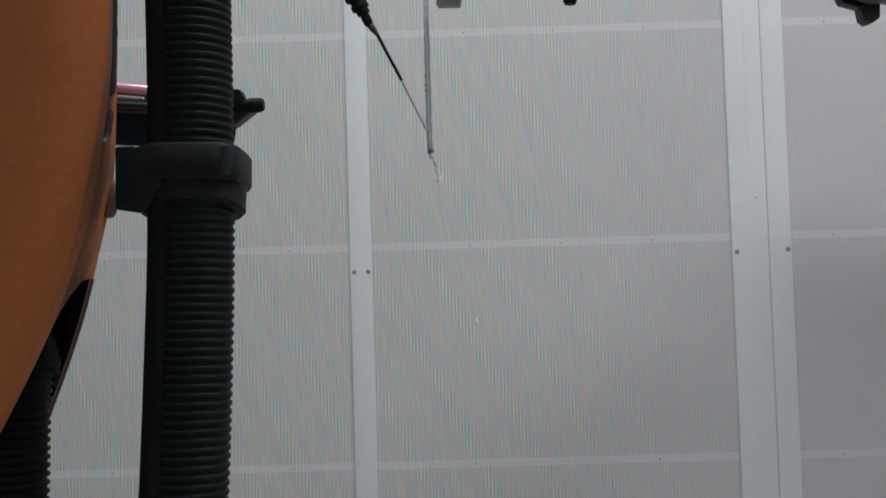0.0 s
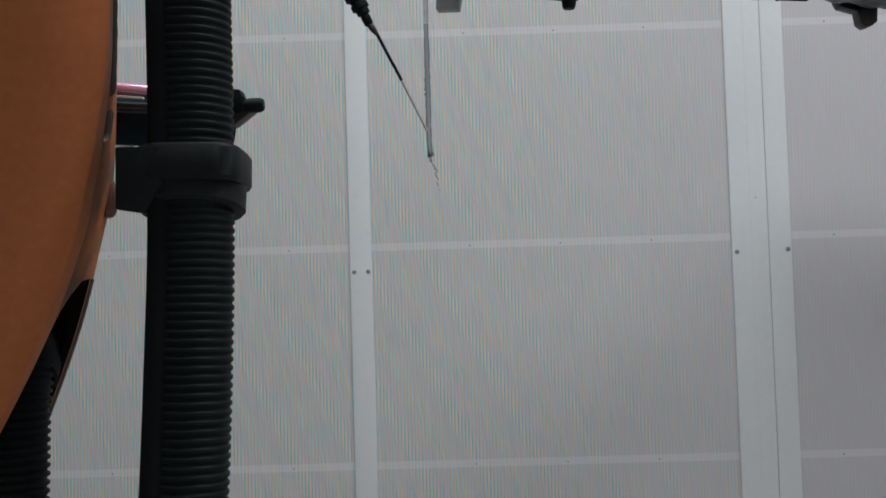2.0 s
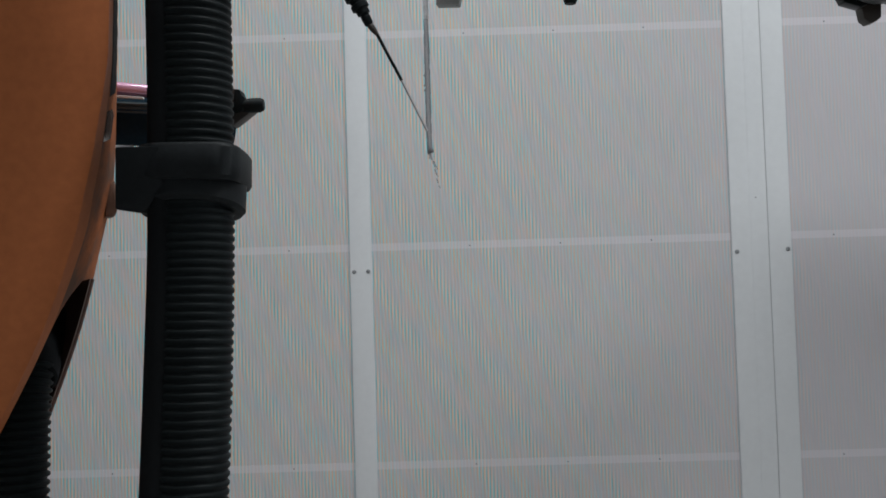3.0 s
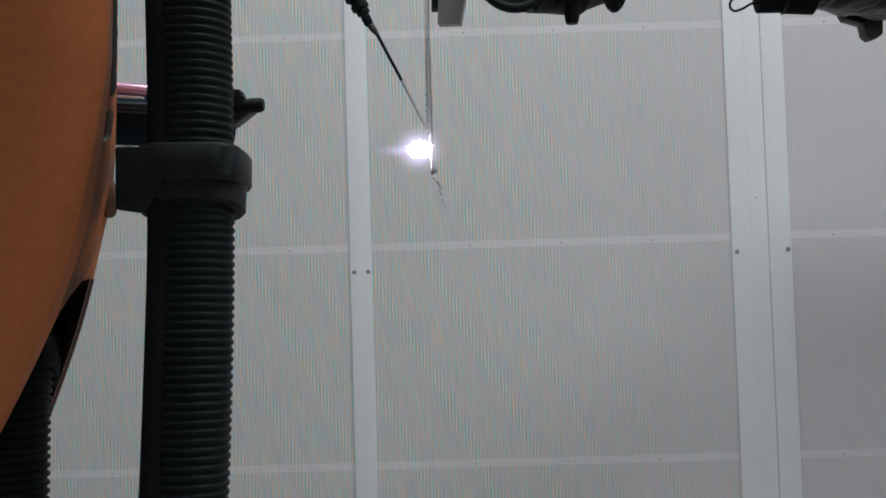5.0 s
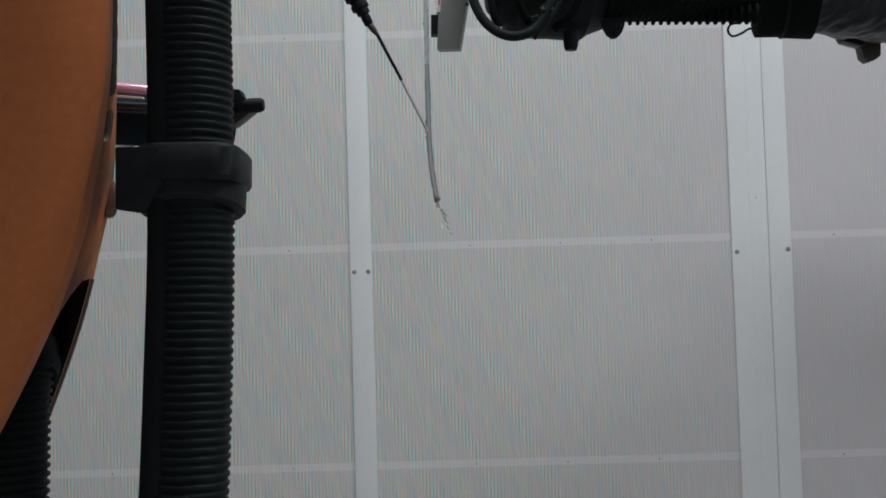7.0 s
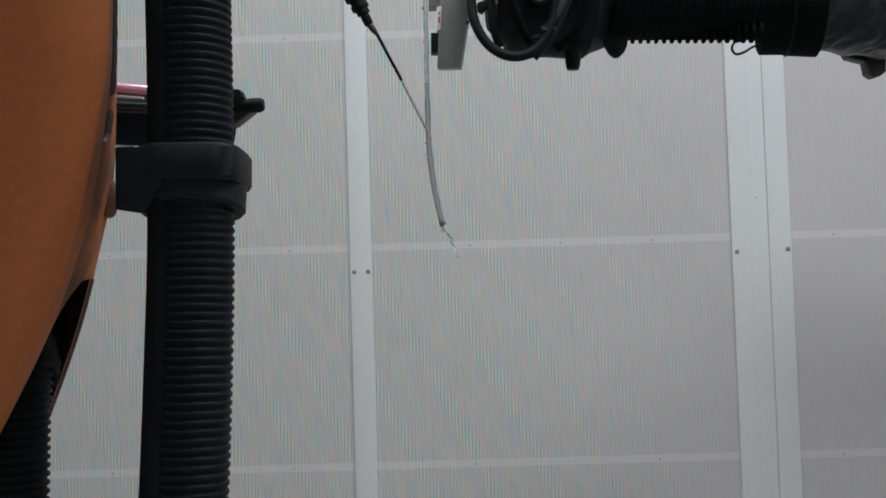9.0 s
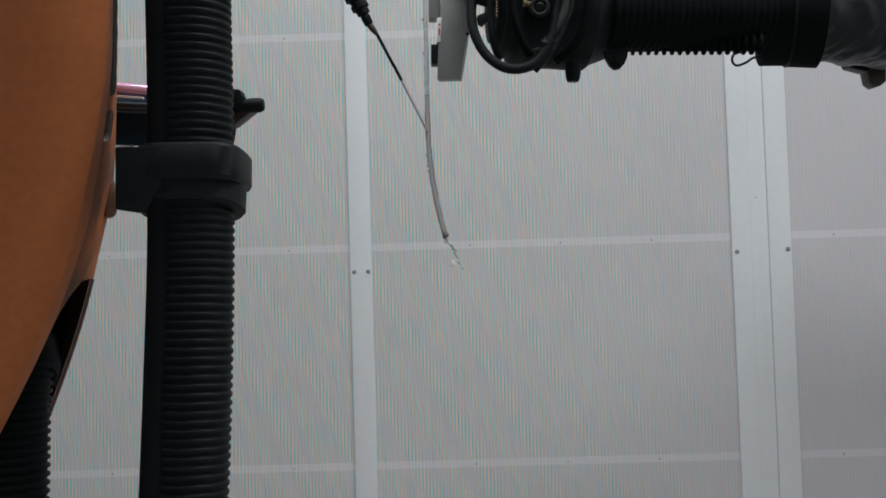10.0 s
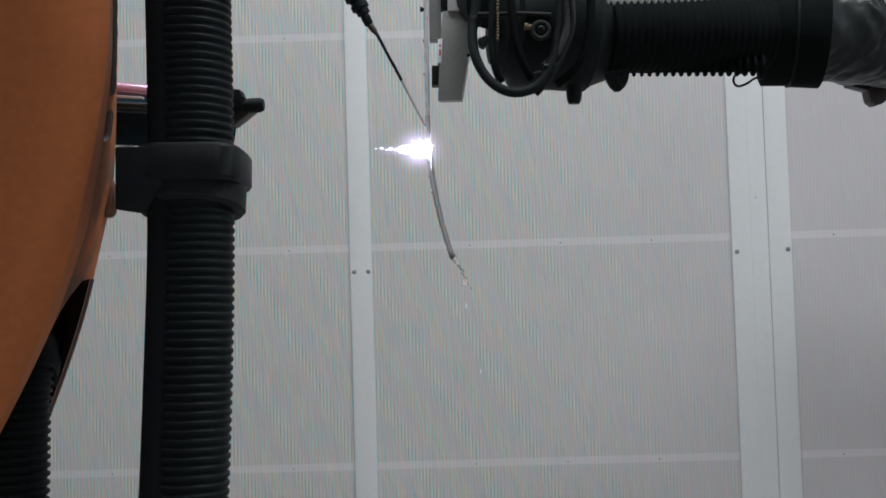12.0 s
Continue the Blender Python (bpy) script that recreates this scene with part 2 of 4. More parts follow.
def smooth_path(pts, n):
    """n points along a curve through pts (Catmull-Rom), evenly by length."""
    pts = [Vector(p) for p in pts]
    q = [pts[0] * 2 - pts[1]] + pts + [pts[-1] * 2 - pts[-2]]
    dense = []
    for i in range(1, len(q) - 2):
        a, b, c, d = q[i - 1:i + 3]
        for k in range(24):
            t = k / 24
            dense.append(0.5 * (2 * b + (c - a) * t + (2 * a - 5 * b + 4 * c - d) * t * t + (3 * b - a - 3 * c + d) * t ** 3))
    dense.append(pts[-1])
    run = [0.0]
    for a, b in zip(dense, dense[1:]):
        run.append(run[-1] + (b - a).length)
    out, j = [], 0
    for i in range(n):
        s = run[-1] * i / (n - 1)
        while j < len(run) - 2 and run[j + 1] < s:
            j += 1
        u = (s - run[j]) / max(1e-9, run[j + 1] - run[j])
        out.append(dense[j].lerp(dense[j + 1], min(1, u)))
    return out


def sweep(path, radii, sides=20, bm=None, caps=True, up=(0.13, 0.97, 0.21)):
    """A round tube along a path, with one radius or one for each point."""
    bm = bm or bmesh.new()
    path = [Vector(p) for p in path]
    if isinstance(radii, (int, float)):
        radii = [radii] * len(path)
    rings, side = [], None
    for i, p in enumerate(path):
        d = (path[min(i + 1, len(path) - 1)] - path[max(i - 1, 0)])
        if d.length < 1e-9:
            d = rings_d
        d = d.normalized()
        rings_d = d
        side = d.cross(Vector(up)).normalized() if side is None else (side - d * side.dot(d)).normalized()
        other = d.cross(side)
        rings.append([bm.verts.new(p + radii[i] * (math.cos(a) * side + math.sin(a) * other)) for a in (2 * math.pi * k / sides for k in range(sides))])
    for a, b in zip(rings, rings[1:]):
        for k in range(sides):
            bm.faces.new((a[k], a[(k + 1) % sides], b[(k + 1) % sides], b[k]))
    if caps:
        bm.faces.new(rings[0])
        bm.faces.new(rings[-1])
    return bm


def fix_axis(a, b, profile, sides=28):
    """A lathe-turned body on the axis a to b; profile: (share of the way, radius)."""
    bm = bmesh.new()
    a, b = Vector(a), Vector(b)
    d = (b - a).normalized()
    side = d.cross(Vector((0.13, 0.35, 0.93))).normalized()
    other = d.cross(side)
    rings = []
    for s, r in profile:
        p = a.lerp(b, s)
        rings.append([bm.verts.new(p + r * (math.cos(t) * side + math.sin(t) * other)) for t in (2 * math.pi * k / sides for k in range(sides))])
    for u, v in zip(rings, rings[1:]):
        for k in range(sides):
            bm.faces.new((u[k], u[(k + 1) % sides], v[(k + 1) % sides], v[k]))
    bm.faces.new(rings[0])
    bm.faces.new(rings[-1])
    return bm


def ribbed(pts, radius, pitch, depth, sides=36, open_ribs=False):
    """A corrugated conduit along a curve: rounded ribs with narrow grooves."""
    rough = smooth_path(pts, 60)
    length = sum((b - a).length for a, b in zip(rough, rough[1:]))
    ribs = max(2, int(length / pitch))
    shape = ((0.0, 0.0), (0.1, 0.45), (0.2, 0.85), (0.3, 1.0), (0.5, 1.0), (0.6, 0.85), (0.7, 0.45), (0.8, 0.0))
    if open_ribs:
        shape = ((0.0, 0.0), (0.14, 0.0), (0.42, 0.1), (0.52, 0.9), (0.6, 1.0), (0.84, 1.0), (0.92, 0.85))
    fine = smooth_path(pts, ribs * 10 + 1)
    path, radii = [], []
    for i in range(ribs):
        for s, h in shape:
            path.append(fine[min(len(fine) - 1, round((i + s) * 10))] if s not in (0.14,) else fine[i * 10 + 1])
            radii.append(radius - depth * (1 - h))
    return sweep(path, radii, sides)


def screw(name, x, z, y, r, parent, mat):
    bm = fix_axis((x, y, z), (x, y - 0.5 * r, z), ((0, r), (0.55, r), (0.9, r * 0.75), (1.0, r * 0.4)), 14)
    return part(name, bm, mat, parent)


# ---------------------------------------------------------------- the cell
WALL = 2.5
# floor, ceiling and three walls stay out of view; their greys set bounced light
part("floor", crate(-3.2, 3.2, -2.6, 2.62, -0.1, 0.0), CONCRETE, label="")
tagged(bpy.data.objects["floor"], "bare grey concrete floor of the robot cell", "floor", kind="structure")
tagged(part("ceiling", crate(-3.2, 3.2, -2.6, 2.62, CEIL, CEIL + 0.1), CEILING), "plain pale grey ceiling above the cell", "ceiling", kind="structure")
tagged(part("wall_west", crate(-3.3, -3.2, -2.6, 2.62, 0, CEIL), DARKWALL), "unseen side wall, kept dark to cut light on the hose", "wall", kind="structure")
tagged(part("wall_east", crate(3.2, 3.3, -2.6, 2.62, 0, CEIL), PLASTER), "plain grey painted side wall", "wall", kind="structure")
tagged(part("wall_south", crate(-3.3, 3.3, -2.7, -2.6, 0, CEIL), PLASTER), "plain grey painted wall behind the robot", "wall", kind="structure")

wall = thing("wall_north", (0, WALL, 0), "translucent twin-wall plastic sheet wall in white aluminium profiles", "wall", kind="structure")
part("backing", crate(-3.3, 3.3, WALL + 0.045, WALL + 0.12, 0, CEIL), PLASTER, wall)
POSTS = [(-2.372, -2.315), (-1.325, -1.268), (-0.2755, -0.2185), (0.7262, 0.8218), (1.875, 1.932), (2.92, 2.98)]
edges = [-3.2] + [v for p in POSTS for v in p] + [3.2]
edges[8] = 0.8818
RAILS = (0.472, 1.041, 1.612, 2.177, 2.747, 3.31, 3.88)
bays = [0.0] + [v for z in RAILS for v in (z - 0.0098, z + 0.0098)] + [CEIL]
for x0, x1 in zip(edges[0::2], edges[1::2]):
    for z0, z1 in zip(bays[0::2], bays[1::2]):
        part("sheet", crate(x0 - 0.006, x1 + 0.006, WALL, WALL + 0.016, z0, z1), SHEET, wall)
    for z in RAILS:
        rail = part("rail", crate(x0 - 0.006, x1 + 0.006, WALL - 0.0001, WALL + 0.016, z - 0.0098, z + 0.0098), BAND, wall, "pale horizontal rail")
        k0 = math.ceil((x0 - 0.041) / 0.2385)
        while 0.041 + k0 * 0.2385 < x1 - 0.03:
            if 0.041 + k0 * 0.2385 > x0 + 0.03:
                screw("screw", 0.041 + k0 * 0.2385, z - 0.002, WALL - 0.0001, 0.0025, rail, RIVET)
            k0 += 1
for x0, x1 in POSTS:
    post = part("profile", crate(x0, x1, WALL - 0.006, WALL + 0.02, 0, CEIL, bevel=0.0012), WHITE, wall, "white coated aluminium profile")
    if x0 == 0.7262:
        continue
    for z in (0.40, 1.549, 2.72, 3.8):
        screw("screw", x0 + 0.0105, z, WALL - 0.006, 0.0054, post, SCREW)
        screw("screw", x1 - 0.0095, z, WALL - 0.006, 0.0054, post, SCREW)
door = part("profile", crate(0.8236, 0.8818, WALL - 0.0065, WALL + 0.02, 0, CEIL, bevel=0.0015), WHITE, wall, "white coated aluminium profile")
part("seal", crate(0.8216, 0.8238, WALL - 0.0040, WALL + 0.018, 0, CEIL), DARKLINE, wall, "thin dark seal between two profiles")
part("ridge", crate(0.7775, 0.7795, WALL - 0.0068, WALL - 0.005, 0, CEIL), WHITE, wall)
for z in (0.40, 1.5725, 2.74):
    screw("screw", 0.7386, z, WALL - 0.006, 0.0058, wall, SCREW)
    screw("screw", 0.8716, z + 0.003, WALL - 0.0065, 0.0058, door, SCREW)

screw("screw", 0.7934, 1.713, WALL - 0.0060, 0.0022, wall, RIVET)

# fixtures added round the assumed lamps, also out of view
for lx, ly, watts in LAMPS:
    lamp = thing("unseen_ceiling_light", (lx, ly, CEIL), "flat white ceiling light, added out of view to light the wall", "ceiling light", "ceiling lights")
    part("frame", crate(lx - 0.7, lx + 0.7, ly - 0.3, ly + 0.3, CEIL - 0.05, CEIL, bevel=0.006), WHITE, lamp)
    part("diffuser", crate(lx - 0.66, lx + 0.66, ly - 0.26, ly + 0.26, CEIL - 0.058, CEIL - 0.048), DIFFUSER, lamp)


# ---------------------------------------------------------------- the orange robot beside the camera
def arm_curve(pts, n=56):
    return smooth_path(pts, n)


robot = thing("orange_robot_arm", (-0.2934, 0.6575, 1.4888), "orange painted robot arm casting with worn edge", "robot arm")
FACE = [(-0.2094, 0.5865, 1.7806), (-0.2143, 0.5911, 1.6666), (-0.2168, 0.5921, 1.6417), (-0.2265, 0.5940, 1.5920), (-0.2326, 0.5950, 1.5673), (-0.2403, 0.5961, 1.5372), (-0.2605, 0.5981, 1.4825), (-0.2909, 0.6002, 1.4227), (-0.3126, 0.6014, 1.3877), (-0.3388, 0.6026, 1.3492)]
SHOULDER = [(-0.2121, 0.6012, 1.7875), (-0.2171, 0.6059, 1.6707), (-0.2190, 0.6070, 1.6451), (-0.2267, 0.6090, 1.5942), (-0.2322, 0.6099, 1.5688), (-0.2397, 0.6111, 1.5379), (-0.2619, 0.6131, 1.4819), (-0.2938, 0.6153, 1.4207), (-0.3161, 0.6165, 1.3847), (-0.3429, 0.6178, 1.3453)]
LIP = [(-0.2291, 0.6550, 1.8132), (-0.2333, 0.6602, 1.6859), (-0.2350, 0.6613, 1.6580), (-0.2378, 0.6636, 1.6023), (-0.2411, 0.6647, 1.5745), (-0.2500, 0.6659, 1.5410), (-0.2678, 0.6682, 1.4797), (-0.2929, 0.6706, 1.4147), (-0.3133, 0.6720, 1.3735), (-0.3385, 0.6735, 1.3304)]
RIM = [(-0.2398, 0.6843, 1.8272), (-0.2434, 0.6897, 1.6942), (-0.2446, 0.6909, 1.6651), (-0.2476, 0.6933, 1.6069), (-0.2506, 0.6944, 1.5778), (-0.2592, 0.6958, 1.5427), (-0.2769, 0.6982, 1.4787), (-0.3031, 0.7006, 1.4108), (-0.3240, 0.7022, 1.3678), (-0.3503, 0.7037, 1.3228)]


def casting():
    n = 56
    back = Vector((-0.0743, 0.0989, 0.0063))
    rows = [arm_curve(c, n) for c in (FACE, SHOULDER, LIP, RIM)]
    rows.append([p + back for p in rows[3]])
    # the face swells towards the room and rolls over into the edge
    inner = []
    for inset, swell in ((0.060, 0.0150), (0.040, 0.0138), (0.024, 0.0110), (0.012, 0.0070), (0.004, 0.0030)):
        lane = []
        for i, p in enumerate(rows[0]):
            t = rows[0][min(i + 1, n - 1)] - rows[0][max(i - 1, 0)]
            across = Vector((t.z, 0, -t.x)).normalized()
            lane.append(p + across * inset + Vector((0, -swell, 0)))
        inner.append(lane)
    west = Vector((-0.33, 0, 0))
    bm, bm2, bm3 = bmesh.new(), bmesh.new(), bmesh.new()
    edge = [[bm3.verts.new(p) for p in r] for r in rows[1:4]]
    for j in (0, 1):
        for i in range(33):
            bm3.faces.new((edge[j][i], edge[j][i + 1], edge[j + 1][i + 1], edge[j + 1][i]))
    grid = [[bm.verts.new(p) for p in r] for r in rows]
    cut = {i: rows[1][i].lerp(rows[2][i], {33: 0.62, 34: 0.26, 35: 0.09, 36: 0.03}.get(i, 0.0)) for i in range(33, 54)}
    arch = {i: edge[0][37] if i == 37 else bm3.verts.new(cut[i]) for i in range(33, 38)}
    left = [[bm.verts.new(r[0] + west), bm.verts.new(r[-1] + west)] for r in (inner[0], rows[4])]
    for j in range(4):
        for i in range(n - 1):
            if j == 2 or (j == 1 and i < 33) or (j == 3 and i >= 33):
                continue
            if j == 1 and 33 <= i <= 52:
                if i < 37:
                    bm3.faces.new((edge[0][i], edge[0][i + 1], arch[i + 1], arch[i]) if i < 36 else (edge[0][i], edge[0][i + 1], arch[i]))
                continue
            bm.faces.new((grid[j][i], grid[j][i + 1], grid[j + 1][i + 1], grid[j + 1][i]))
    swollen = [[bm.verts.new(p) for p in lane] for lane in inner]
    for a, b in zip(swollen, swollen[1:] + [grid[0]]):
        for i in range(n - 1):
            bm.faces.new((a[i], a[i + 1], b[i + 1], b[i]))
    bm.faces.new(swollen[0] + [left[0][1], left[0][0]])
    bm.faces.new(list(reversed(grid[4])) + [left[1][0], left[1][1]])
    bm.faces.new([left[0][0], left[1][0]] + [grid[j][0] for j in (4, 3, 2, 1, 0)] + [lane[0] for lane in reversed(swollen)])
    bm.faces.new([left[0][1]] + [lane[-1] for lane in swollen] + [grid[j][-1] for j in (0, 1, 2, 3, 4)] + [left[1][1]])
    bm.faces.new((left[0][0], left[0][1], left[1][1], left[1][0]))
    # the hollow behind the face, below the clamp, with its shade painted dark
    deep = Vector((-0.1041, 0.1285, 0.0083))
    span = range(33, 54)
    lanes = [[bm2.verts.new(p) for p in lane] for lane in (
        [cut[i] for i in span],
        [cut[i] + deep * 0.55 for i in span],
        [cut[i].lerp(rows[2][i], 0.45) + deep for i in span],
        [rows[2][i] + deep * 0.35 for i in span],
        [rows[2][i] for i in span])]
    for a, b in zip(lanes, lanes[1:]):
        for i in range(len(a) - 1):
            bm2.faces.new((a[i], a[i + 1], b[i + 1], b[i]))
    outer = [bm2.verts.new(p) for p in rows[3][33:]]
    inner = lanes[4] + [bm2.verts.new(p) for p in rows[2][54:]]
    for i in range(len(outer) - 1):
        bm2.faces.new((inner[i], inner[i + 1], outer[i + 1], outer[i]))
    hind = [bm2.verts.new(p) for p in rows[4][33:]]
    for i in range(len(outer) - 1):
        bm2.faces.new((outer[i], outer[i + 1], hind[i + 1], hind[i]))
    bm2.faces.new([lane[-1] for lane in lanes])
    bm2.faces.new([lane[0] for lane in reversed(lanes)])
    return bm, bm2, bm3


shell, hollow, rim = casting()
part("casting", shell, ORANGE, robot, "orange painted casting with a rounded edge")
part("rim", rim, RIMCOAT, robot, "grimy brown rim with worn paint")
part("cable_recess", hollow, PIT_SHADE, robot, "hollow that a hose runs out of, its shade painted dark brown")


def rim_lip(i0, i1):
    """The thin dark lip along the outer edge of the hollow."""
    c = arm_curve(LIP)
    d = arm_curve(RIM)
    pts = [c[int(s)].lerp(d[int(s)], 0.35) for s in np.arange(i0, i1)]
    return sweep(pts, [0.0022] * len(pts), 10)


def rim_patch(i0, i1, u0, u1, proud=0.0006):
    """A thin skin on the casting's rim, between two heights and across part of its width."""
    a, c = arm_curve(SHOULDER), arm_curve(LIP)
    bm = bmesh.new()
    lift = Vector((0.7, -0.7, 0)) * proud
    grid = []
    steps = max(2, int((i1 - i0) * 2))
    for k in range(steps + 1):
        s = i0 + (i1 - i0) * k / steps
        j, f = int(s), s - int(s)
        p, q = a[j].lerp(a[j + 1], f), c[j].lerp(c[j + 1], f)
        wob = 0.06 * math.sin(k * 1.7) if 0 < k < steps else -0.12
        grid.append([bm.verts.new(p.lerp(q, u0 + (u1 - u0 + wob) * h / 3) + lift) for h in range(4)])
    for r0, r1 in zip(grid, grid[1:]):
        for h in range(3):
            bm.faces.new((r0[h], r0[h + 1], r1[h + 1], r1[h]))
    r = bmesh.ops.extrude_face_region(bm, geom=list(bm.faces))
    bmesh.ops.translate(bm, vec=-lift * 1.5, verts=[v for v in r["geom"] if isinstance(v, bmesh.types.BMVert)])
    return bm


part("hollow_lip", rim_lip(33.2, 52.5), PIT_SHADE, robot, "dark lip of the hollow")
# thin dark skin over the upper part of the rim
part("edge_strip", rim_patch(0.2, 18.5, 0.15, 1.05), DULL_BLACK, robot, "dark strip along the rim")
part("rim_glare_patch", rim_patch(19.6, 21.9, 0.05, 0.75), RIM_GLARE, robot, "worn brown patch, lightened for the flash's glare")
part("boss", prism([(-0.2404, 0.6565, 1.5777), (-0.2362, 0.6594, 1.5826), (-0.2350, 0.6599, 1.5691), (-0.2349, 0.6603, 1.5604), (-0.2374, 0.6604, 1.5565), (-0.2427, 0.6574, 1.5557)], Vector((-0.0074, 0.0199, 0.0010)), 0.002), WORN, robot, "scuffed mounting boss")

part("lower_link", crate(-0.66, -0.40, 0.60, 0.78, 0.62, 1.42, bevel=0.03), ORANGE, robot)
part("base", fix_axis((-0.53, 0.69, 0.0), (-0.53, 0.69, 0.66), ((0, 0.22), (0.06, 0.22), (0.08, 0.17), (0.9, 0.15), (1, 0.12)), 36), ORANGE, robot)

hose = thing("cable_hose", (-0.1730, 0.6172, 1.5303), "thick black corrugated hose clamped to the orange arm", "hose")
part("conduit", ribbed([(-0.1686, 0.6184, 1.8208), (-0.1694, 0.6187, 1.7407), (-0.1697, 0.6166, 1.6946), (-0.1694, 0.6156, 1.6194), (-0.1700, 0.6133, 1.5300), (-0.1716, 0.6085, 1.4506), (-0.1746, 0.6037, 1.3722), (-0.1797, 0.5990, 1.2903)], 0.0272, 0.0055, 0.0013, 44), HOSE, hose)
# smooth black strip stands in for the shadow on the hose's left
part("hose_shade", sweep(smooth_path([(-0.1826, 0.6035, 1.8138), (-0.1834, 0.6027, 1.7351), (-0.1831, 0.6006, 1.6901), (-0.1827, 0.5996, 1.6168), (-0.1834, 0.5971, 1.5298), (-0.1854, 0.5923, 1.4524), (-0.1880, 0.5873, 1.3761), (-0.1920, 0.5826, 1.2965)], 60), 0.0103, 24), DULL_BLACK, hose, "smooth black strip added for the hose's shaded side")

part("hose_tail", sweep([(-0.1803, 0.5988, 1.2939), (-0.1804, 0.5990 + 0.01, 0.5), (-0.1804 + 0.02, 0.5990 + 0.05, 0.0)], 0.027, 20), HOSE, hose)
clamp = thing("hose_clamp", (-0.1735, 0.6154, 1.5749), "black plastic clamp holding the hose to the arm", "hose clamp")


def clamp_ring(centre, half_w, front, back, height, corner, bevel, tip=-3.0):
    """A thick rounded ring seen from above, with a hole for the hose."""
    bm = bmesh.new()
    n = 40
    tilt = Euler((radians(tip), radians(1.0), 0)).to_matrix()
    outer, inner = [], []
    for k in range(n):
        a = 2 * math.pi * k / n
        cx, sy = math.cos(a), math.sin(a)
        e = 2.0 / corner
        ox = half_w * math.copysign(abs(cx) ** e, cx)
        oy = (back if sy > 0 else front) * math.copysign(abs(sy) ** e, sy)
        outer.append((ox, oy))
        inner.append((0.0262 * cx, 0.0262 * sy))
    c = Vector(centre)

    def ring(pts, z, s=1.0):
        return [bm.verts.new(c + tilt @ Vector((x * s, y * s, z))) for x, y in pts]
    h = height / 2
    lanes = [ring(inner, -h), ring(outer, -h, 1 - bevel), ring(outer, -h + 0.0025), ring(outer, h - 0.0025), ring(outer, h, 1 - bevel), ring(inner, h)]
    for u, v in zip(lanes, lanes[1:] + lanes[:1]):
        for k in range(n):
            bm.faces.new((u[k], u[(k + 1) % n], v[(k + 1) % n], v[k]))
    return bm


part("upper_band", clamp_ring((-0.1683, 0.6202, 1.5827), 0.0335, 0.0345, 0.034, 0.0232, 4.2, 0.05), CLAMP, clamp)
part("lower_ring", clamp_ring((-0.1708, 0.6209, 1.5662), 0.0347, 0.0338, 0.024, 0.0265, 2.3, 0.06, -13.0), CLAMP, clamp)
part("foot", prism([(-0.2100, 0.5868, 1.5940), (-0.1800, 0.5862, 1.5935), (-0.1806, 0.5872, 1.5700), (-0.1905, 0.5890, 1.5548), (-0.1955, 0.5890, 1.5522), (-0.2112, 0.5886, 1.5550)], Vector((-0.0005, 0.0520, 0.0018)), 0.0015), CLAMP, clamp)
# pale sliver put in for the white highlight line above the foot
part("foot_highlight", prism([(-0.2135, 0.6000, 1.5967), (-0.2042, 0.6001, 1.5967), (-0.2042, 0.6002, 1.5957), (-0.2136, 0.6001, 1.5956)], Vector((-0.0005, 0.0400, 0.0016))), ALU_LIGHT, clamp, "thin bright edge added as a highlight line")

second = thing("lower_cable_hose", (-0.2863, 0.6309, 1.4070), "black corrugated hose running out of the orange arm", "hose")
part("conduit", ribbed([(-0.2983, 0.6537, 1.4579), (-0.2995, 0.6496, 1.4351), (-0.2992, 0.6459, 1.4050), (-0.2988, 0.6424, 1.3670), (-0.2989, 0.6357, 1.2876)], 0.0200, 0.0056, 0.0020, 36), HOSE, second)
part("hose_tail", sweep([(-0.2988, 0.6355, 1.2913), (-0.2988, 0.6355, 0.5), (-0.2988 + 0.02, 0.6355, 0.0)], 0.019, 20), HOSE, second)
part("end_sleeve", fix_axis((-0.3012, 0.6974, 1.4894), (-0.2967, 0.6542, 1.4469), ((0, 0.0150), (0.1, 0.0165), (0.72, 0.0172), (0.74, 0.0190), (0.97, 0.0195), (1.0, 0.0178)), 28), DULL_BLACK, second, "smooth black hose end")

# ---------------------------------------------------------------- sensor head behind the hose
head = thing("sensor_head", (-0.2364, 0.7917, 1.6517), "black cylindrical device with a rose tube, behind the hose", "sensor")
part("barrel", fix_axis((-0.3079, 0.7909, 1.6505), (-0.1844, 0.7927, 1.6421), ((0, 0.0195), (0.02, 0.0205), (0.5, 0.0205), (0.5, 0.0195), (0.97, 0.0195), (1, 0.0175)), 32), BARREL, head)
# three grey-blue lines painted in as highlights along the barrel's top
for lift, r in ((181, 0.0016), (188, 0.0012), (195, 0.0008)):
    part("sheen_line", fix_axis((-0.2990, 0.7685, 1.6607 - (lift - 181) * 0.00046), (-0.2158, 0.7698, 1.6545 - (lift - 181) * 0.00046), ((0, r), (1, r)), 12), BARREL_SHEEN, head, "grey-blue line added for the barrel's highlight")
part("name_plate", prism([(-0.2760, 0.7708, 1.6665), (-0.2520, 0.7712, 1.6641), (-0.2521, 0.7713, 1.6621), (-0.2760, 0.7708, 1.6640)], Vector((-0.0000, 0.0040, 0.0002)), 0.0003), LABELWHITE, head, "small white plate")
part("rose_tube", fix_axis((-0.3070, 0.7897, 1.6785), (-0.2359, 0.7909, 1.6693), ((0, 0.0066), (0.98, 0.0066), (1, 0.0056)), 24), PINK, head, "glossy rose tube")
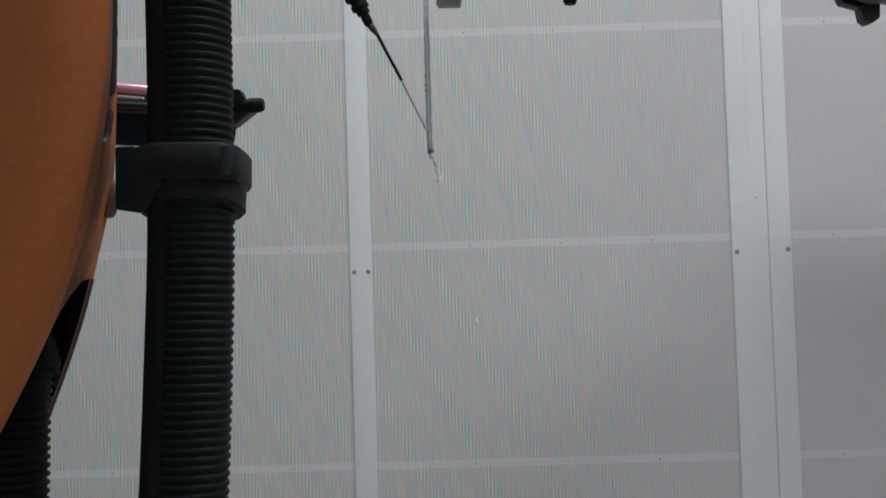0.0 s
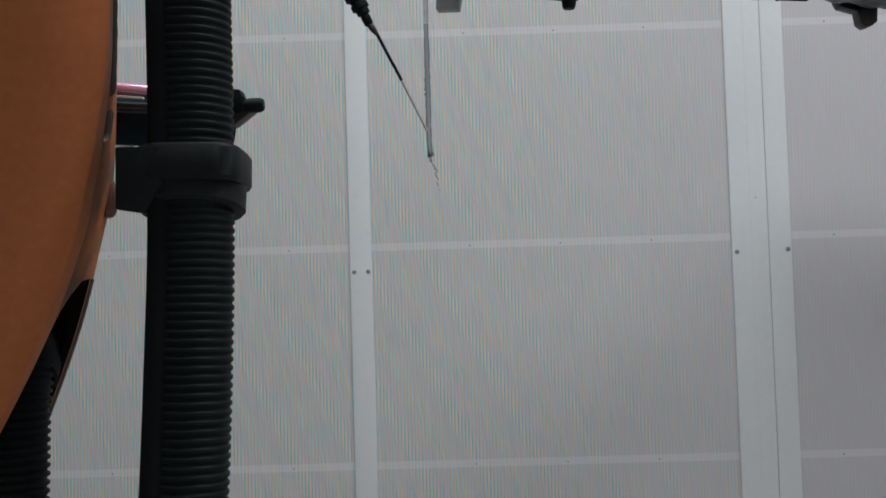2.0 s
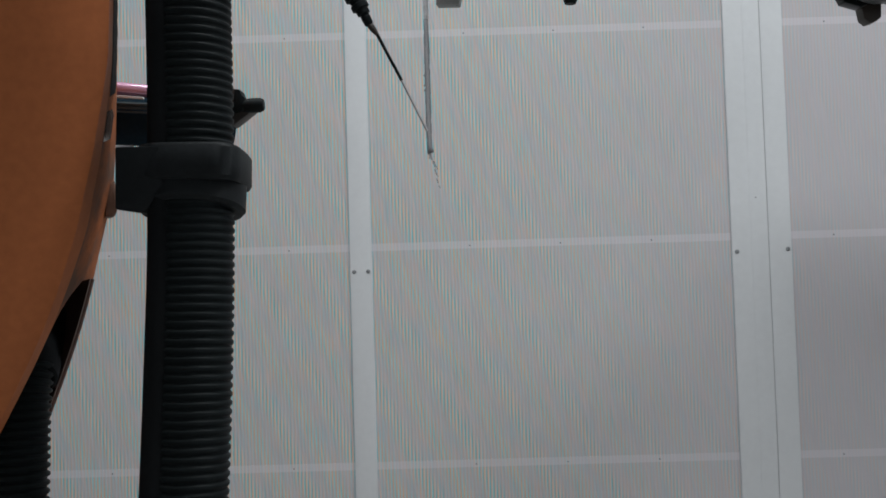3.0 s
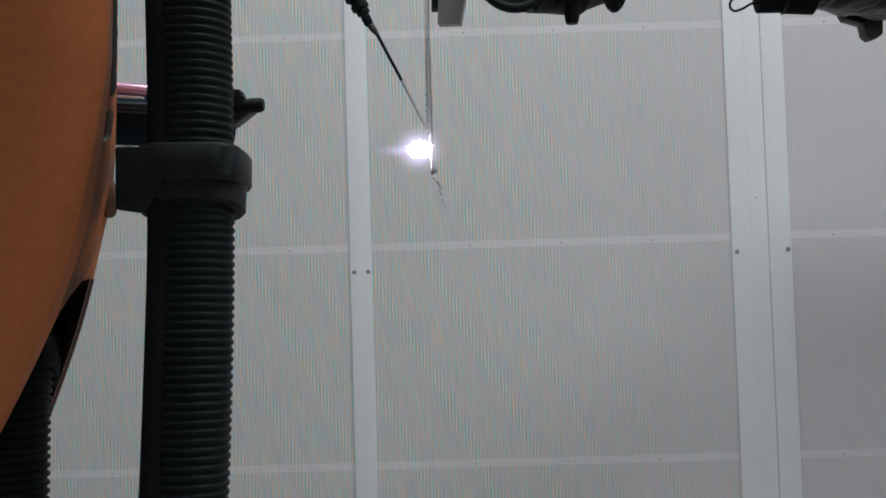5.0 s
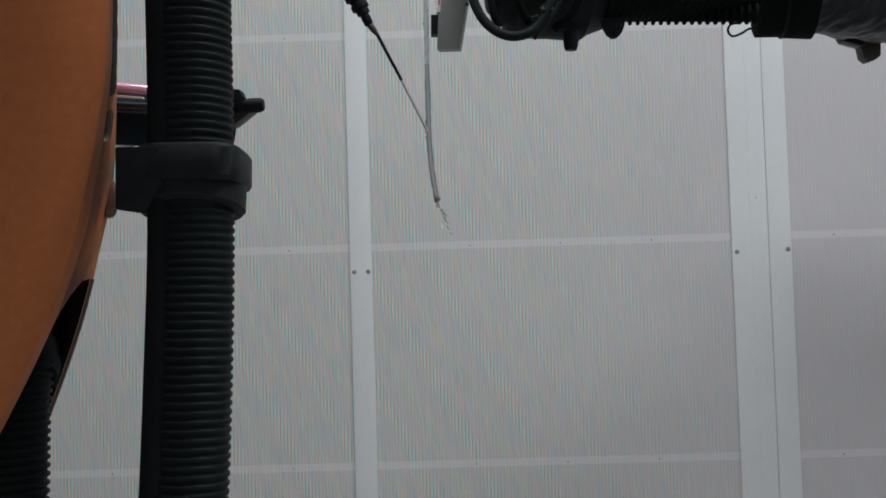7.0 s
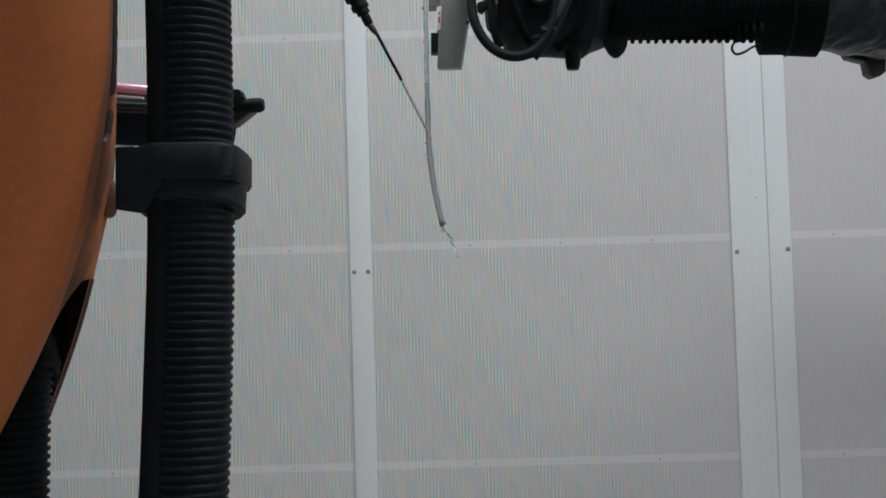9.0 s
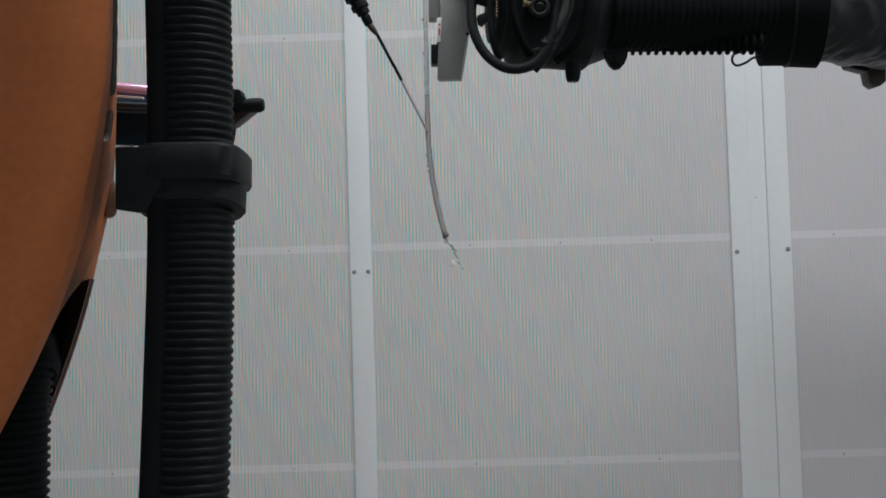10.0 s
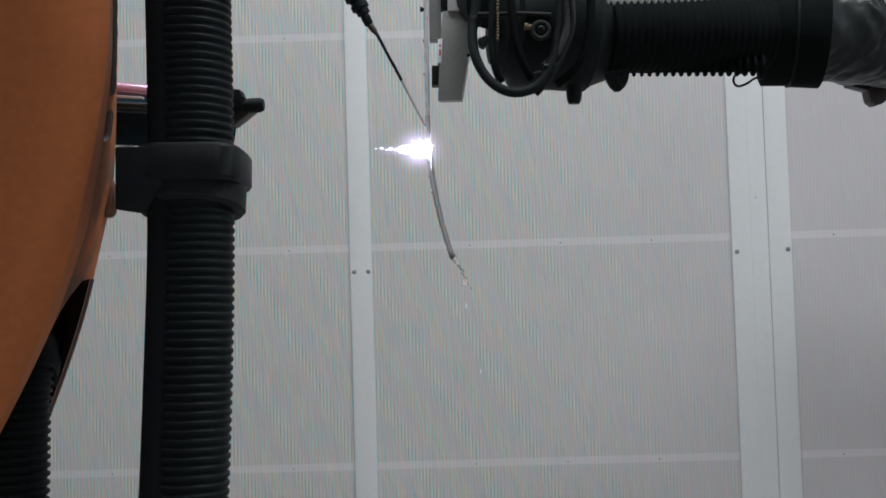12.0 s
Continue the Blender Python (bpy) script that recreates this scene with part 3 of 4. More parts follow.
part("mount", prism([(-0.1858, 0.7914, 1.6735), (-0.1787, 0.7915, 1.6724), (-0.1760, 0.7917, 1.6685), (-0.1723, 0.7919, 1.6636), (-0.1640, 0.7924, 1.6558), (-0.1820, 0.7927, 1.6425), (-0.1892, 0.7927, 1.6403)], Vector((-0.0002, 0.0200, 0.0008)), 0.0012), BROWN, head, "dark brown bracket")
part("peak", prism([(-0.1804, 0.7865, 1.6714), (-0.1757, 0.7866, 1.6712), (-0.1744, 0.7868, 1.6665), (-0.1721, 0.7869, 1.6645), (-0.1734, 0.7874, 1.6532), (-0.1820, 0.7873, 1.6516)], Vector((-0.0002, 0.0200, 0.0008)), 0.001), BLACK, head)
part("knob", fix_axis((-0.1772, 0.7921, 1.6580), (-0.1567, 0.7923, 1.6584), ((0, 0.0050), (0.15, 0.0052), (0.4, 0.0062), (0.85, 0.0064), (1, 0.0048)), 10), BLACK, head, "black faceted knob")
part("strut", sweep([(-0.3156, 0.8107, 1.6528), (-0.3683, 0.8299, 1.6578)], 0.012, 16), BLACK, head)

# ---------------------------------------------------------------- wire torch
torch = thing("wire_torch", (-0.1352, 1.4817, 1.9404), "slim black wire feed torch hanging at a slant", "wire torch")
# body above view, added to hold the parked burst and block its glow
part("burst_housing", fix_axis((-0.2355, 1.4712, 2.1663), (-0.1664, 1.4788, 2.0019), ((0, 0.04), (0.03, 0.066), (0.78, 0.066), (0.93, 0.03), (1, 0.019)), 28), BLACK, torch)
part("neck", fix_axis((-0.1713, 1.4782, 2.0145), (-0.1343, 1.4817, 1.9403), ((0, 0.0172), (0.50, 0.0172), (0.53, 0.0135), (0.60, 0.0135), (0.62, 0.0165), (0.74, 0.0165), (0.77, 0.0120), (0.84, 0.0120), (0.86, 0.0142), (0.95, 0.0142), (0.97, 0.0095), (1, 0.0095)), 20), BLACK, torch)
part("nut", fix_axis((-0.1351, 1.4816, 1.9430), (-0.1234, 1.4828, 1.9177), ((0, 0.0108), (0.30, 0.0108), (0.33, 0.0074), (0.5, 0.0074), (0.52, 0.0082), (0.9, 0.0074), (1, 0.005)), 10), BLACK, torch)
part("ferrule", fix_axis((-0.1233, 1.4827, 1.9186), (-0.1113, 1.4835, 1.9022), ((0, 0.0046), (0.25, 0.0054), (0.5, 0.0050), (1, 0.003)), 14), BROWN, torch, "brown metal ferrule")
part("guide_tube", sweep([(-0.1147, 1.4832, 1.9085), (-0.1113, 1.4835, 1.9022), (-0.0752, 1.4870, 1.8289)], [0.0036, 0.0029, 0.0024], 14, caps=True), BLACK, torch, "thin black guide tube")
part("hanger", sweep([(-0.2355, 1.4712, 2.1663), Vector((-0.2355, 1.4712, 2.1663)) + Vector((-0.02, 0, 0.3)), (-0.2355 - 0.02, 1.4712, CEIL)], 0.018, 16), ALU, torch, "grey hanger rod up to the ceiling")
wire = thing("filler_wire", (-0.0374, 1.4907, 1.7484), "thin bare filler wire coming out of the guide tube", "wire")
part("strand", sweep([(-0.1297, 1.4815, 1.9455), (-0.0374, 1.4907, 1.7484)], 0.0020, 10), BAREWIRE, wire)

# ---------------------------------------------------------------- the moving robot with its plate
carry_at = (0.0166, 1.4895, 1.7950)
mover = thing("black_robot_arm", carry_at, "black covered robot arm with cable loops and ribbed sleeve", "robot arm")
axis_a, axis_b = Vector((0.2393, 1.4515, 1.8837)), Vector((0.5008, 1.5035, 1.8891))
part("wrist", fix_axis((0.0570, 1.4507, 1.8984), (0.2508, 1.4832, 1.8937), ((0.05, 0.030), (0.06, 0.056), (0.10, 0.062), (0.115, 0.073), (0.19, 0.077), (0.22, 0.0885), (0.36, 0.0915), (0.41, 0.0925), (0.55, 0.092), (0.80, 0.094), (0.86, 0.085), (1.0, 0.074)), 40), BLACK, mover)
part("peg", fix_axis((0.1887, 1.4312, 1.8020), (0.1879, 1.4324, 1.7730), ((0, 0.0118), (0.55, 0.0118), (0.85, 0.0105), (1, 0.0085)), 16), BLACK, mover)
part("eyelet", prism([(0.2355, 1.4311, 1.8195), (0.2751, 1.4314, 1.8235), (0.2720, 1.4320, 1.8081), (0.2675, 1.4323, 1.7980), (0.2595, 1.4325, 1.7905), (0.2518, 1.4325, 1.7899), (0.2443, 1.4321, 1.7961), (0.2386, 1.4316, 1.8066)], Vector((-0.0001, 0.0120, 0.0005)), 0.003), BLACK, mover, "black hanging lug")
# small crescent put on for the highlight inside the lug
part("lug_highlight", prism([(0.2521, 1.4301, 1.8101), (0.2676, 1.4302, 1.8131), (0.2656, 1.4307, 1.8012), (0.2594, 1.4309, 1.7945), (0.2561, 1.4306, 1.7997)], Vector((-0.0000, 0.0040, 0.0002)), 0.001), MIDGREY, mover)
ribs = [axis_a.lerp(axis_b, s) for s in (0.0, 0.33, 0.66, 1.0)]
part("ribbed_sleeve", ribbed(ribs, 0.0605, 0.0107, 0.0016, 48), SLEEVE, mover, "black ribbed protective sleeve")
part("upper_hose", ribbed([(0.2278, 1.4117, 1.9231), (0.3538, 1.4430, 1.9301), (0.5003, 1.4892, 1.9430)], 0.018, 0.0107, 0.0045, 28, True), GREYHOSE, mover, "grey corrugated hose")
part("lower_hose", ribbed([(0.2576, 1.4825, 1.8404), (0.3572, 1.4739, 1.8356), (0.4872, 1.4637, 1.8294)], 0.0168, 0.0116, 0.0075, 28, True), SLEEVE, mover, "black corrugated hose with open ribs")
part("cuff", fix_axis((0.5174, 1.5532, 1.9020), (0.6082, 1.5376, 1.8948), ((0, 0.080), (0.03, 0.0852), (0.45, 0.0845), (0.47, 0.0862), (0.98, 0.0880), (1, 0.08)), 44), SLEEVE, mover, "smooth black cuff")
# raised band made up in place of a soft highlight across the cuff
part("cuff_highlight", fix_axis((0.5574, 1.5463, 1.8988), (0.5617, 1.5455, 1.8985), ((0, 0.0862), (0.1, 0.0874), (0.9, 0.0874), (1, 0.0862)), 44), BLACK, mover, "thin raised black band added for the cuff's highlight")


def cover():
    """The grey cover of the forearm, creased like a tight fabric bag."""
    a, b = Vector((0.5506, 1.5298, 1.8964)), Vector((1.0528, 1.8247, 1.9795))
    bm = fix_axis(a, b, [(k / 120, 0.072 + 0.000617 * min(k, 69)) for k in range(121)], 120)
    for v in bm.verts:
        s = noise.noise(v.co * 17) * 0.0065 + noise.noise(v.co * 40) * 0.0026 - abs(noise.noise(Vector((v.co.x * 42, v.co.y * 42, v.co.z * 17)) + Vector((3, 1, 7)))) * 0.0045
        v.co += (v.co - a.lerp(b, (v.co - a).dot(b - a) / (b - a).length_squared)).normalized() * s
    return bm


part("forearm_cover", cover(), GREYARM, mover, "creased dark grey cover")
part("hook", prism([(0.7683, 1.7464, 1.8532), (0.8079, 1.7468, 1.8542), (0.8070, 1.7481, 1.8230), (0.7963, 1.7483, 1.8150), (0.7848, 1.7483, 1.8122), (0.7746, 1.7478, 1.8208)], Vector((-0.0004, 0.0300, 0.0012)), 0.003), BROWN, mover, "dark brown hook")
part("lower_lug", prism([(0.7187, 1.7155, 1.8585), (0.7576, 1.7262, 1.8534), (0.7760, 1.7318, 1.8436), (0.7612, 1.7269, 1.8368), (0.7264, 1.7162, 1.8439)], Vector((-0.0004, 0.0300, 0.0012)), 0.003), GREYARM, mover)
part("tie_wire", sweep(smooth_path([(0.4810, 1.5285, 1.8338), (0.4621, 1.5235, 1.8296), (0.4566, 1.5218, 1.8184), (0.4636, 1.5223, 1.8100), (0.4789, 1.5243, 1.8145), (0.4951, 1.5341, 1.8244), (0.5115, 1.5392, 1.8269)], 26), 0.0020, 8), BLACK, mover, "loose cable tie end")

part("elbow", fix_axis((1.19, 1.74, 2.01), (1.19, 2.04, 2.01), ((0, 0.07), (0.06, 0.095), (0.94, 0.095), (1, 0.07)), 36), BLACK, mover)
part("rear_link", crate(1.22, 1.84, 1.89, 2.00, 1.955, 2.065, bevel=0.02), BLACK, mover)
column = thing("robot_column", (1.90, 1.95, 0), "dark grey steel column carrying the moving arm", "column")
part("post", crate(1.83, 1.97, 1.86, 2.04, 0.03, 2.45, bevel=0.008), GREYARM, column)
part("foot_plate", crate(1.70, 2.10, 1.74, 2.16, 0.0, 0.03, bevel=0.004), GREYARM, column)

# cables round the wrist
loop_path = [(0.0513, 1.3815, 1.9973), (0.0419, 1.3749, 1.9114), (0.0354, 1.3667, 1.8659), (0.0390, 1.3582, 1.8306), (0.0542, 1.3546, 1.7997), (0.0778, 1.3507, 1.7801), (0.1044, 1.3511, 1.7769), (0.1290, 1.3510, 1.7883), (0.1468, 1.3500, 1.8169), (0.1584, 1.3534, 1.8600), (0.1653, 1.3564, 1.9100), (0.1704, 1.3634, 1.9867)]
part("cable_loop", sweep(smooth_path(loop_path, 70), 0.0072, 16), BLACK, mover, "thick black cable in a wide loop")
part("thin_loop", sweep(smooth_path([(0.1708, 1.3348, 1.9519), (0.1771, 1.3395, 1.8881), (0.1748, 1.3427, 1.8565), (0.1594, 1.3462, 1.8172), (0.1396, 1.3510, 1.7896), (0.1254, 1.3615, 1.7743)], 40), 0.0032, 12), GREYARM, mover, "thin dark grey hose")
part("hose_guard", sweep(smooth_path([(0.1704, 1.3446, 1.9553), (0.1749, 1.3473, 1.8905), (0.1707, 1.3487, 1.8566), (0.1550, 1.3547, 1.8276), (0.1388, 1.3601, 1.8130)], 30), 0.0085, 12), GUARD, mover, "grey rubber hose guard")
part("bead_chain", sweep([Vector((0.0739, 1.3384, 1.9564)).lerp(Vector((0.0707, 1.3427, 1.8502)), k / 120) for k in range(121)], [0.0008 + 0.0014 * abs(math.sin(math.pi * k / 5)) for k in range(121)], 8), BRASS, mover, "dull brass bead chain")
part("connector", sweep([Vector((0.1321, 1.3400, 1.8621)) + Vector((0.0115 * math.cos(a), 0, 0.0115 * math.sin(a))) for a in (2 * math.pi * k / 24 for k in range(25))], 0.0036, 10), MIDGREY, mover, "grey round connector ring")
part("connector_pin", fix_axis((0.1329, 1.3479, 1.8642), (0.1319, 1.3380, 1.8615), ((0, 0.0075), (0.8, 0.0075), (1, 0.005)), 16), MIDGREY, mover)
part("connector_body", prism([(0.1118, 1.3466, 1.8891), (0.1482, 1.3471, 1.8880), (0.1502, 1.3477, 1.8734), (0.1445, 1.3488, 1.8461), (0.1218, 1.3485, 1.8468), (0.1141, 1.3479, 1.8599)], Vector((-0.0002, 0.0200, 0.0008)), 0.002), SLEEVE, mover)
part("cross_pipe", sweep([(0.0443, 1.3606, 1.8938), (0.1118, 1.3467, 1.8883), (0.1481, 1.3472, 1.8856)], 0.0038, 12), MIDGREY, mover)
part("clip", prism([(0.0431, 1.3571, 1.8582), (0.0563, 1.3571, 1.8627), (0.0593, 1.3574, 1.8544), (0.0509, 1.3577, 1.8449), (0.0445, 1.3575, 1.8484)], Vector((-0.0002, 0.0200, 0.0008)), 0.001), BLACK, mover)
part("bolt", fix_axis((0.0709, 1.3743, 1.8119), (0.0706, 1.3747, 1.8020), ((0, 0.005), (0.7, 0.005), (1, 0.003)), 8), BLACK, mover)
part("small_fitting", fix_axis((0.1205, 1.3614, 1.7761), (0.1207, 1.3612, 1.7818), ((0, 0.004), (1, 0.006)), 10), GREYARM, mover)

part("brass_fitting", fix_axis((0.1092, 1.3424, 1.8692), (0.1196, 1.3426, 1.8673), ((0, 0.005), (0.4, 0.005), (0.5, 0.0038), (1, 0.0038)), 8), BRASS, mover, "dull brass hose fitting")
part("end_fitting", fix_axis((0.1205, 1.3503, 1.8015), (0.1317, 1.3484, 1.8024), ((0, 0.003), (0.6, 0.0042), (1, 0.0042)), 8), MIDGREY, mover)
part("rear_clip", fix_axis((0.1349, 1.3451, 1.8113), (0.1581, 1.3503, 1.8133), ((0, 0.0035), (0.7, 0.0042), (1, 0.003)), 10), MIDGREY, mover)
part("side_hose", sweep(smooth_path([(0.0665, 1.3547, 1.9706), (0.0655, 1.3557, 1.8968), (0.0630, 1.3570, 1.8643), (0.0640, 1.3583, 1.8317), (0.0680, 1.3642, 1.8115), (0.0760, 1.3700, 1.7958)], 30), 0.0055, 12), BLACK, mover)
part("side_hose", sweep(smooth_path([(0.0898, 1.3432, 1.9658), (0.0916, 1.3410, 1.8995), (0.0958, 1.3430, 1.8511), (0.1057, 1.3494, 1.8197), (0.1179, 1.3605, 1.7973)], 30), 0.006, 12), SLEEVE, mover)
part("side_hose", sweep(smooth_path([(0.2052, 1.3596, 1.9675), (0.2074, 1.3573, 1.9006), (0.2011, 1.3592, 1.8519), (0.1842, 1.3656, 1.8128), (0.1560, 1.3762, 1.7913)], 30), 0.0065, 12), SLEEVE, mover)
part("cable_strap", fix_axis((0.0445, 1.3738, 1.8909), (0.0361, 1.3739, 1.8862), ((0, 0.0095), (0.1, 0.0105), (0.9, 0.0105), (1, 0.0095)), 14), BLACK, mover)

# flange and plate that carry the tube
part("flange", fix_axis((0.0419, 1.4833, 1.9530), (0.0648, 1.4047, 1.9230), ((0, 0.030), (0.4, 0.032), (0.42, 0.036), (1, 0.038)), 32), BLACK, mover)
part("bracket_plate", prism([(-0.0076, 1.4735, 1.9337), (0.0438, 1.4741, 1.9339), (0.0174, 1.4796, 1.7930), (-0.0189, 1.4791, 1.7932), (-0.0141, 1.4762, 1.8665)], Vector((0.0032, 0.0349, 0.0040)), 0.0012), ALU, mover, "tapered brushed aluminium plate")
part("upper_block", prism([(0.0043, 1.4633, 2.0643), (0.0485, 1.4639, 2.0630), (0.0436, 1.4692, 1.9316), (0.0004, 1.4686, 1.9329)], Vector((-0.0005, 0.0450, 0.0018)), 0.0012), ALU_LIGHT, mover, "pale aluminium block")
part("back_plate", prism([(-0.0260, 1.4777, 2.0709), (-0.0054, 1.4779, 2.0703), (-0.0108, 1.4851, 1.8930), (-0.0295, 1.4849, 1.8926)], Vector((-0.0004, 0.0300, 0.0012)), 0.001), ALU, mover, "dull metal tube holder")
part("shim", prism([(-0.0063, 1.4700, 2.0673), (0.0052, 1.4702, 2.0669), (0.0014, 1.4754, 1.9393), (-0.0101, 1.4752, 1.9397)], Vector((-0.0004, 0.0300, 0.0012)), 0.001), BLACK, mover)
part("label", prism([(-0.0165, 1.4742, 1.8894), (-0.0089, 1.4742, 1.8909), (-0.0118, 1.4758, 1.8521), (-0.0176, 1.4757, 1.8522)], Vector((-0.0002, 0.0200, 0.0008)), 0.0004), LABELWHITE, mover, "small white label")
part("label_bar", prism([(-0.0143, 1.4741, 1.8812), (-0.0115, 1.4741, 1.8811), (-0.0116, 1.4742, 1.8776), (-0.0144, 1.4742, 1.8777)], Vector((-0.0000, 0.0020, 0.0001))), RED, mover)
part("label_bar", prism([(-0.0146, 1.4744, 1.8733), (-0.0119, 1.4744, 1.8732), (-0.0122, 1.4748, 1.8635), (-0.0148, 1.4748, 1.8635)], Vector((-0.0000, 0.0020, 0.0001))), RED, mover)
part("clamp_pad", prism([(-0.0270, 1.4787, 1.8497), (-0.0146, 1.4789, 1.8493), (-0.0164, 1.4801, 1.8192), (-0.0279, 1.4799, 1.8195)], Vector((-0.0004, 0.0300, 0.0012)), 0.0012), BLACK, mover, "black clamp pad")
part("plate_screw", fix_axis((0.0310, 1.4739, 1.8627), (0.0311, 1.4798, 1.8642), ((0, 0.0022), (1, 0.003)), 8), BLACK, mover)
part("corner_screw", fix_axis((0.0139, 1.4895, 1.7942), (0.0140, 1.4893, 1.7977), ((0, 0.0022), (1, 0.0026)), 8), BLACK, mover)

# ---------------------------------------------------------------- the tube: a straight upper length, then short rigid lengths that lean as it bends
tube = thing("thin_tube", carry_at, "thin grey tube hanging from the plate, bent and dripping water", "tube")
LEN = 0.0085
COUNT = 27
TOP = Vector((-0.0358, 1.4898, 1.7724))
DOWN = (Vector((-0.0359, 1.4918, 1.7234)) - TOP).normalized()
SIDEWAYS = Vector((0.0009, 0.0000, -0.0000)).normalized()


def lean(a):
    """The direction of a length that leans by a radians from the straight."""
    return (DOWN * math.cos(a) + SIDEWAYS * math.sin(a)).normalized()


part("straight_length", sweep([(-0.0313, 1.4776, 2.0711), (-0.0342, 1.4845, 1.9017), TOP], [0.0034, 0.0036, 0.0038], 20), STEEL, tube)
part("guide_screw", fix_axis((-0.0428, 1.4828, 1.9403), (-0.0352, 1.4829, 1.9401), ((0, 0.004), (0.5, 0.004), (0.55, 0.0025), (1, 0.0025)), 10), BLACK, tube)
part("weld_bead", sweep([(-0.0389, 1.4848, 1.8929), (-0.0388, 1.4850, 1.8885)], [0.0015, 0.0013], 8), SCALE, tube)
part("weld_bead", sweep([(-0.0396, 1.4870, 1.8394), (-0.0394, 1.4871, 1.8359)], [0.0013, 0.0011], 8), SCALE, tube)


def link(i):
    """One short length about its upper end, pointing down."""
    bm = bmesh.new()
    r = 0.0038 - 0.00002 * (i % 2)
    sweep([(0, 0, 0.0), (0, 0, -LEN)], r, 24, bm)
    for v in bm.verts:
        v.co.y *= 1.15
    me = bpy.data.meshes.new("length")
    bmesh.ops.recalc_face_normals(bm, faces=bm.faces)
    bm.to_mesh(me)
    bm.free()
    me.materials.append(BURNT)
    me.shade_smooth()
    me.set_sharp_from_angle(angle=radians(38))
    ob = new("length", me)
    ob.parent = tube
    ORIGIN[ob.name] = Vector((0, 0, 0))
    return ob


links = [link(i) for i in range(COUNT)]
for k in (11, 13, 14):
    part("melt_spot", sweep([(-0.0044, -0.001, -0.0005), (-0.0048, -0.001, -0.0022), (-0.0044, -0.001, -0.0042)], [0.0007, 0.0017, 0.0008], 8), SCALE, links[k])
for k in range(3, COUNT):
    # dark lines stand in for the clear tube's edge refraction, broken here and there
    for side in (-1, 1):
        if (k * 7 + side * 3) % 11 == 0:
            continue
        wide = 0.0005 + 0.0004 * ((k * 5 + side) % 4) / 3
        part("edge_shade", sweep([(side * 0.0036, -0.0016, 0.0), (side * 0.0037, -0.0016, -LEN)], wide, 6), SCALE, links[k], "dark line painted for the clear tube's refracted edge")
part("melt_end", sweep([(0, 0, 0.002), (0.0006, 0, -0.002), (0.001, 0, -0.0055), (0.0004, 0, -0.009), (0.001, 0, -0.012)], [0.0039, 0.0048, 0.0055, 0.0042, 0.0016], 12), SCALE, links[-1], "dark lump of solidified melt")
part("water_bead", sweep(smooth_path([(0.001, 0, -0.008), (0.002, 0, -0.014), (0.004, 0, -0.021)], 8), [0.0044 - 0.00045 * k for k in range(8)], 10), MELT, links[-1], "clear bead of water")
part("water_thread", sweep(smooth_path([(0.003, 0, -0.015), (0.0035, 0, -0.024), (0.007, 0, -0.031), (0.0065, 0.001, -0.040)], 14), [0.0008 - 0.00004 * k for k in range(14)], 6), BURNT, links[-1], "fine clear thread of water")

random.seed(23)
for z0, z1, x0, wide in ((-0.020, -0.031, 0.0045, 0.0013), (-0.028, -0.036, 0.0075, 0.0010), (-0.034, -0.043, 0.0055, 0.0011), (-0.041, -0.047, 0.0095, 0.0009), (-0.049, -0.057, 0.0080, 0.0010), (-0.060, -0.065, 0.0110, 0.0008)):
    # the stream breaks into short threads below the end
    mid = (x0 + random.uniform(-0.001, 0.002), 0, (z0 + z1) / 2)
    part("water_thread", sweep(smooth_path([(x0 - 0.0006, 0, z0), mid, (x0 + 0.0016, 0, z1)], 7), [0.2 * wide, 0.7 * wide, wide, 0.8 * wide, wide, 0.9 * wide, 0.2 * wide], 7), WATER, links[-1], "fine clear thread of water")

# ---------------------------------------------------------------- plasma flash and falling drops
WELD = Vector((-0.0498, 1.4888, 1.7189))
HOME = Vector((-0.1860, 1.4749, 2.0908))
flash = thing("plasma_flash", WELD, "blinding white violet plasma burst at the weld", "plasma flash")


def blob(cx, cz, rx, rz, seed, mat, name, spikes=0.25, parent=None, ry=None):
    bm = bmesh.new()
    bmesh.ops.create_icosphere(bm, subdivisions=3, radius=1)
    for v in bm.verts:
        d = v.co.normalized()
        s = 1 + spikes * noise.noise(d * 2.3 + Vector((seed, 0, 0)))
        v.co = WELD + Vector((cx + d.x * rx * s, d.y * (ry or rz) * s, cz + d.z * rz * s))
    return part(name, bm, mat, parent or flash)


blob(0.0, 0.0, 0.0178, 0.0138, 1, FIRE, "core", 0.35)
blob(0.0165, 0.0, 0.0013, 0.0150, 2, FIRE, "core", 0.6, None, 0.003)
blob(0.0172, -0.004, 0.0008, 0.028, 22, FIRE_VIOLET, "core", 0.6, None, 0.002)
# see-through shells that paint the bloom round core and jet
blob(-0.002, 0.0, 0.050, 0.044, 3, AURA, "bloom_shell", 0.0, None, 0.03)
blob(-0.030, 0.0012, 0.050, 0.012, 9, AURA_JET, "bloom_shell", 0.0, None, 0.012)
random.seed(11)
# thin glowing spikes that fuzz the bloom's edge
for k in range(16):
    a = random.uniform(0, 2 * math.pi)
    d = Vector((1.25 * math.cos(a), random.uniform(-0.3, 0.1), math.sin(a)))
    s = random.uniform(0.014, 0.019)
    c = WELD + Vector((random.uniform(-0.006, 0.006), -0.004, random.uniform(-0.003, 0.003)))
    part("ray", sweep([c, c + d * s * 0.6, c + d * s], [0.0026, 0.0012, 0.00005], 6), FIRE_VIOLET, flash)
SPARKS = []
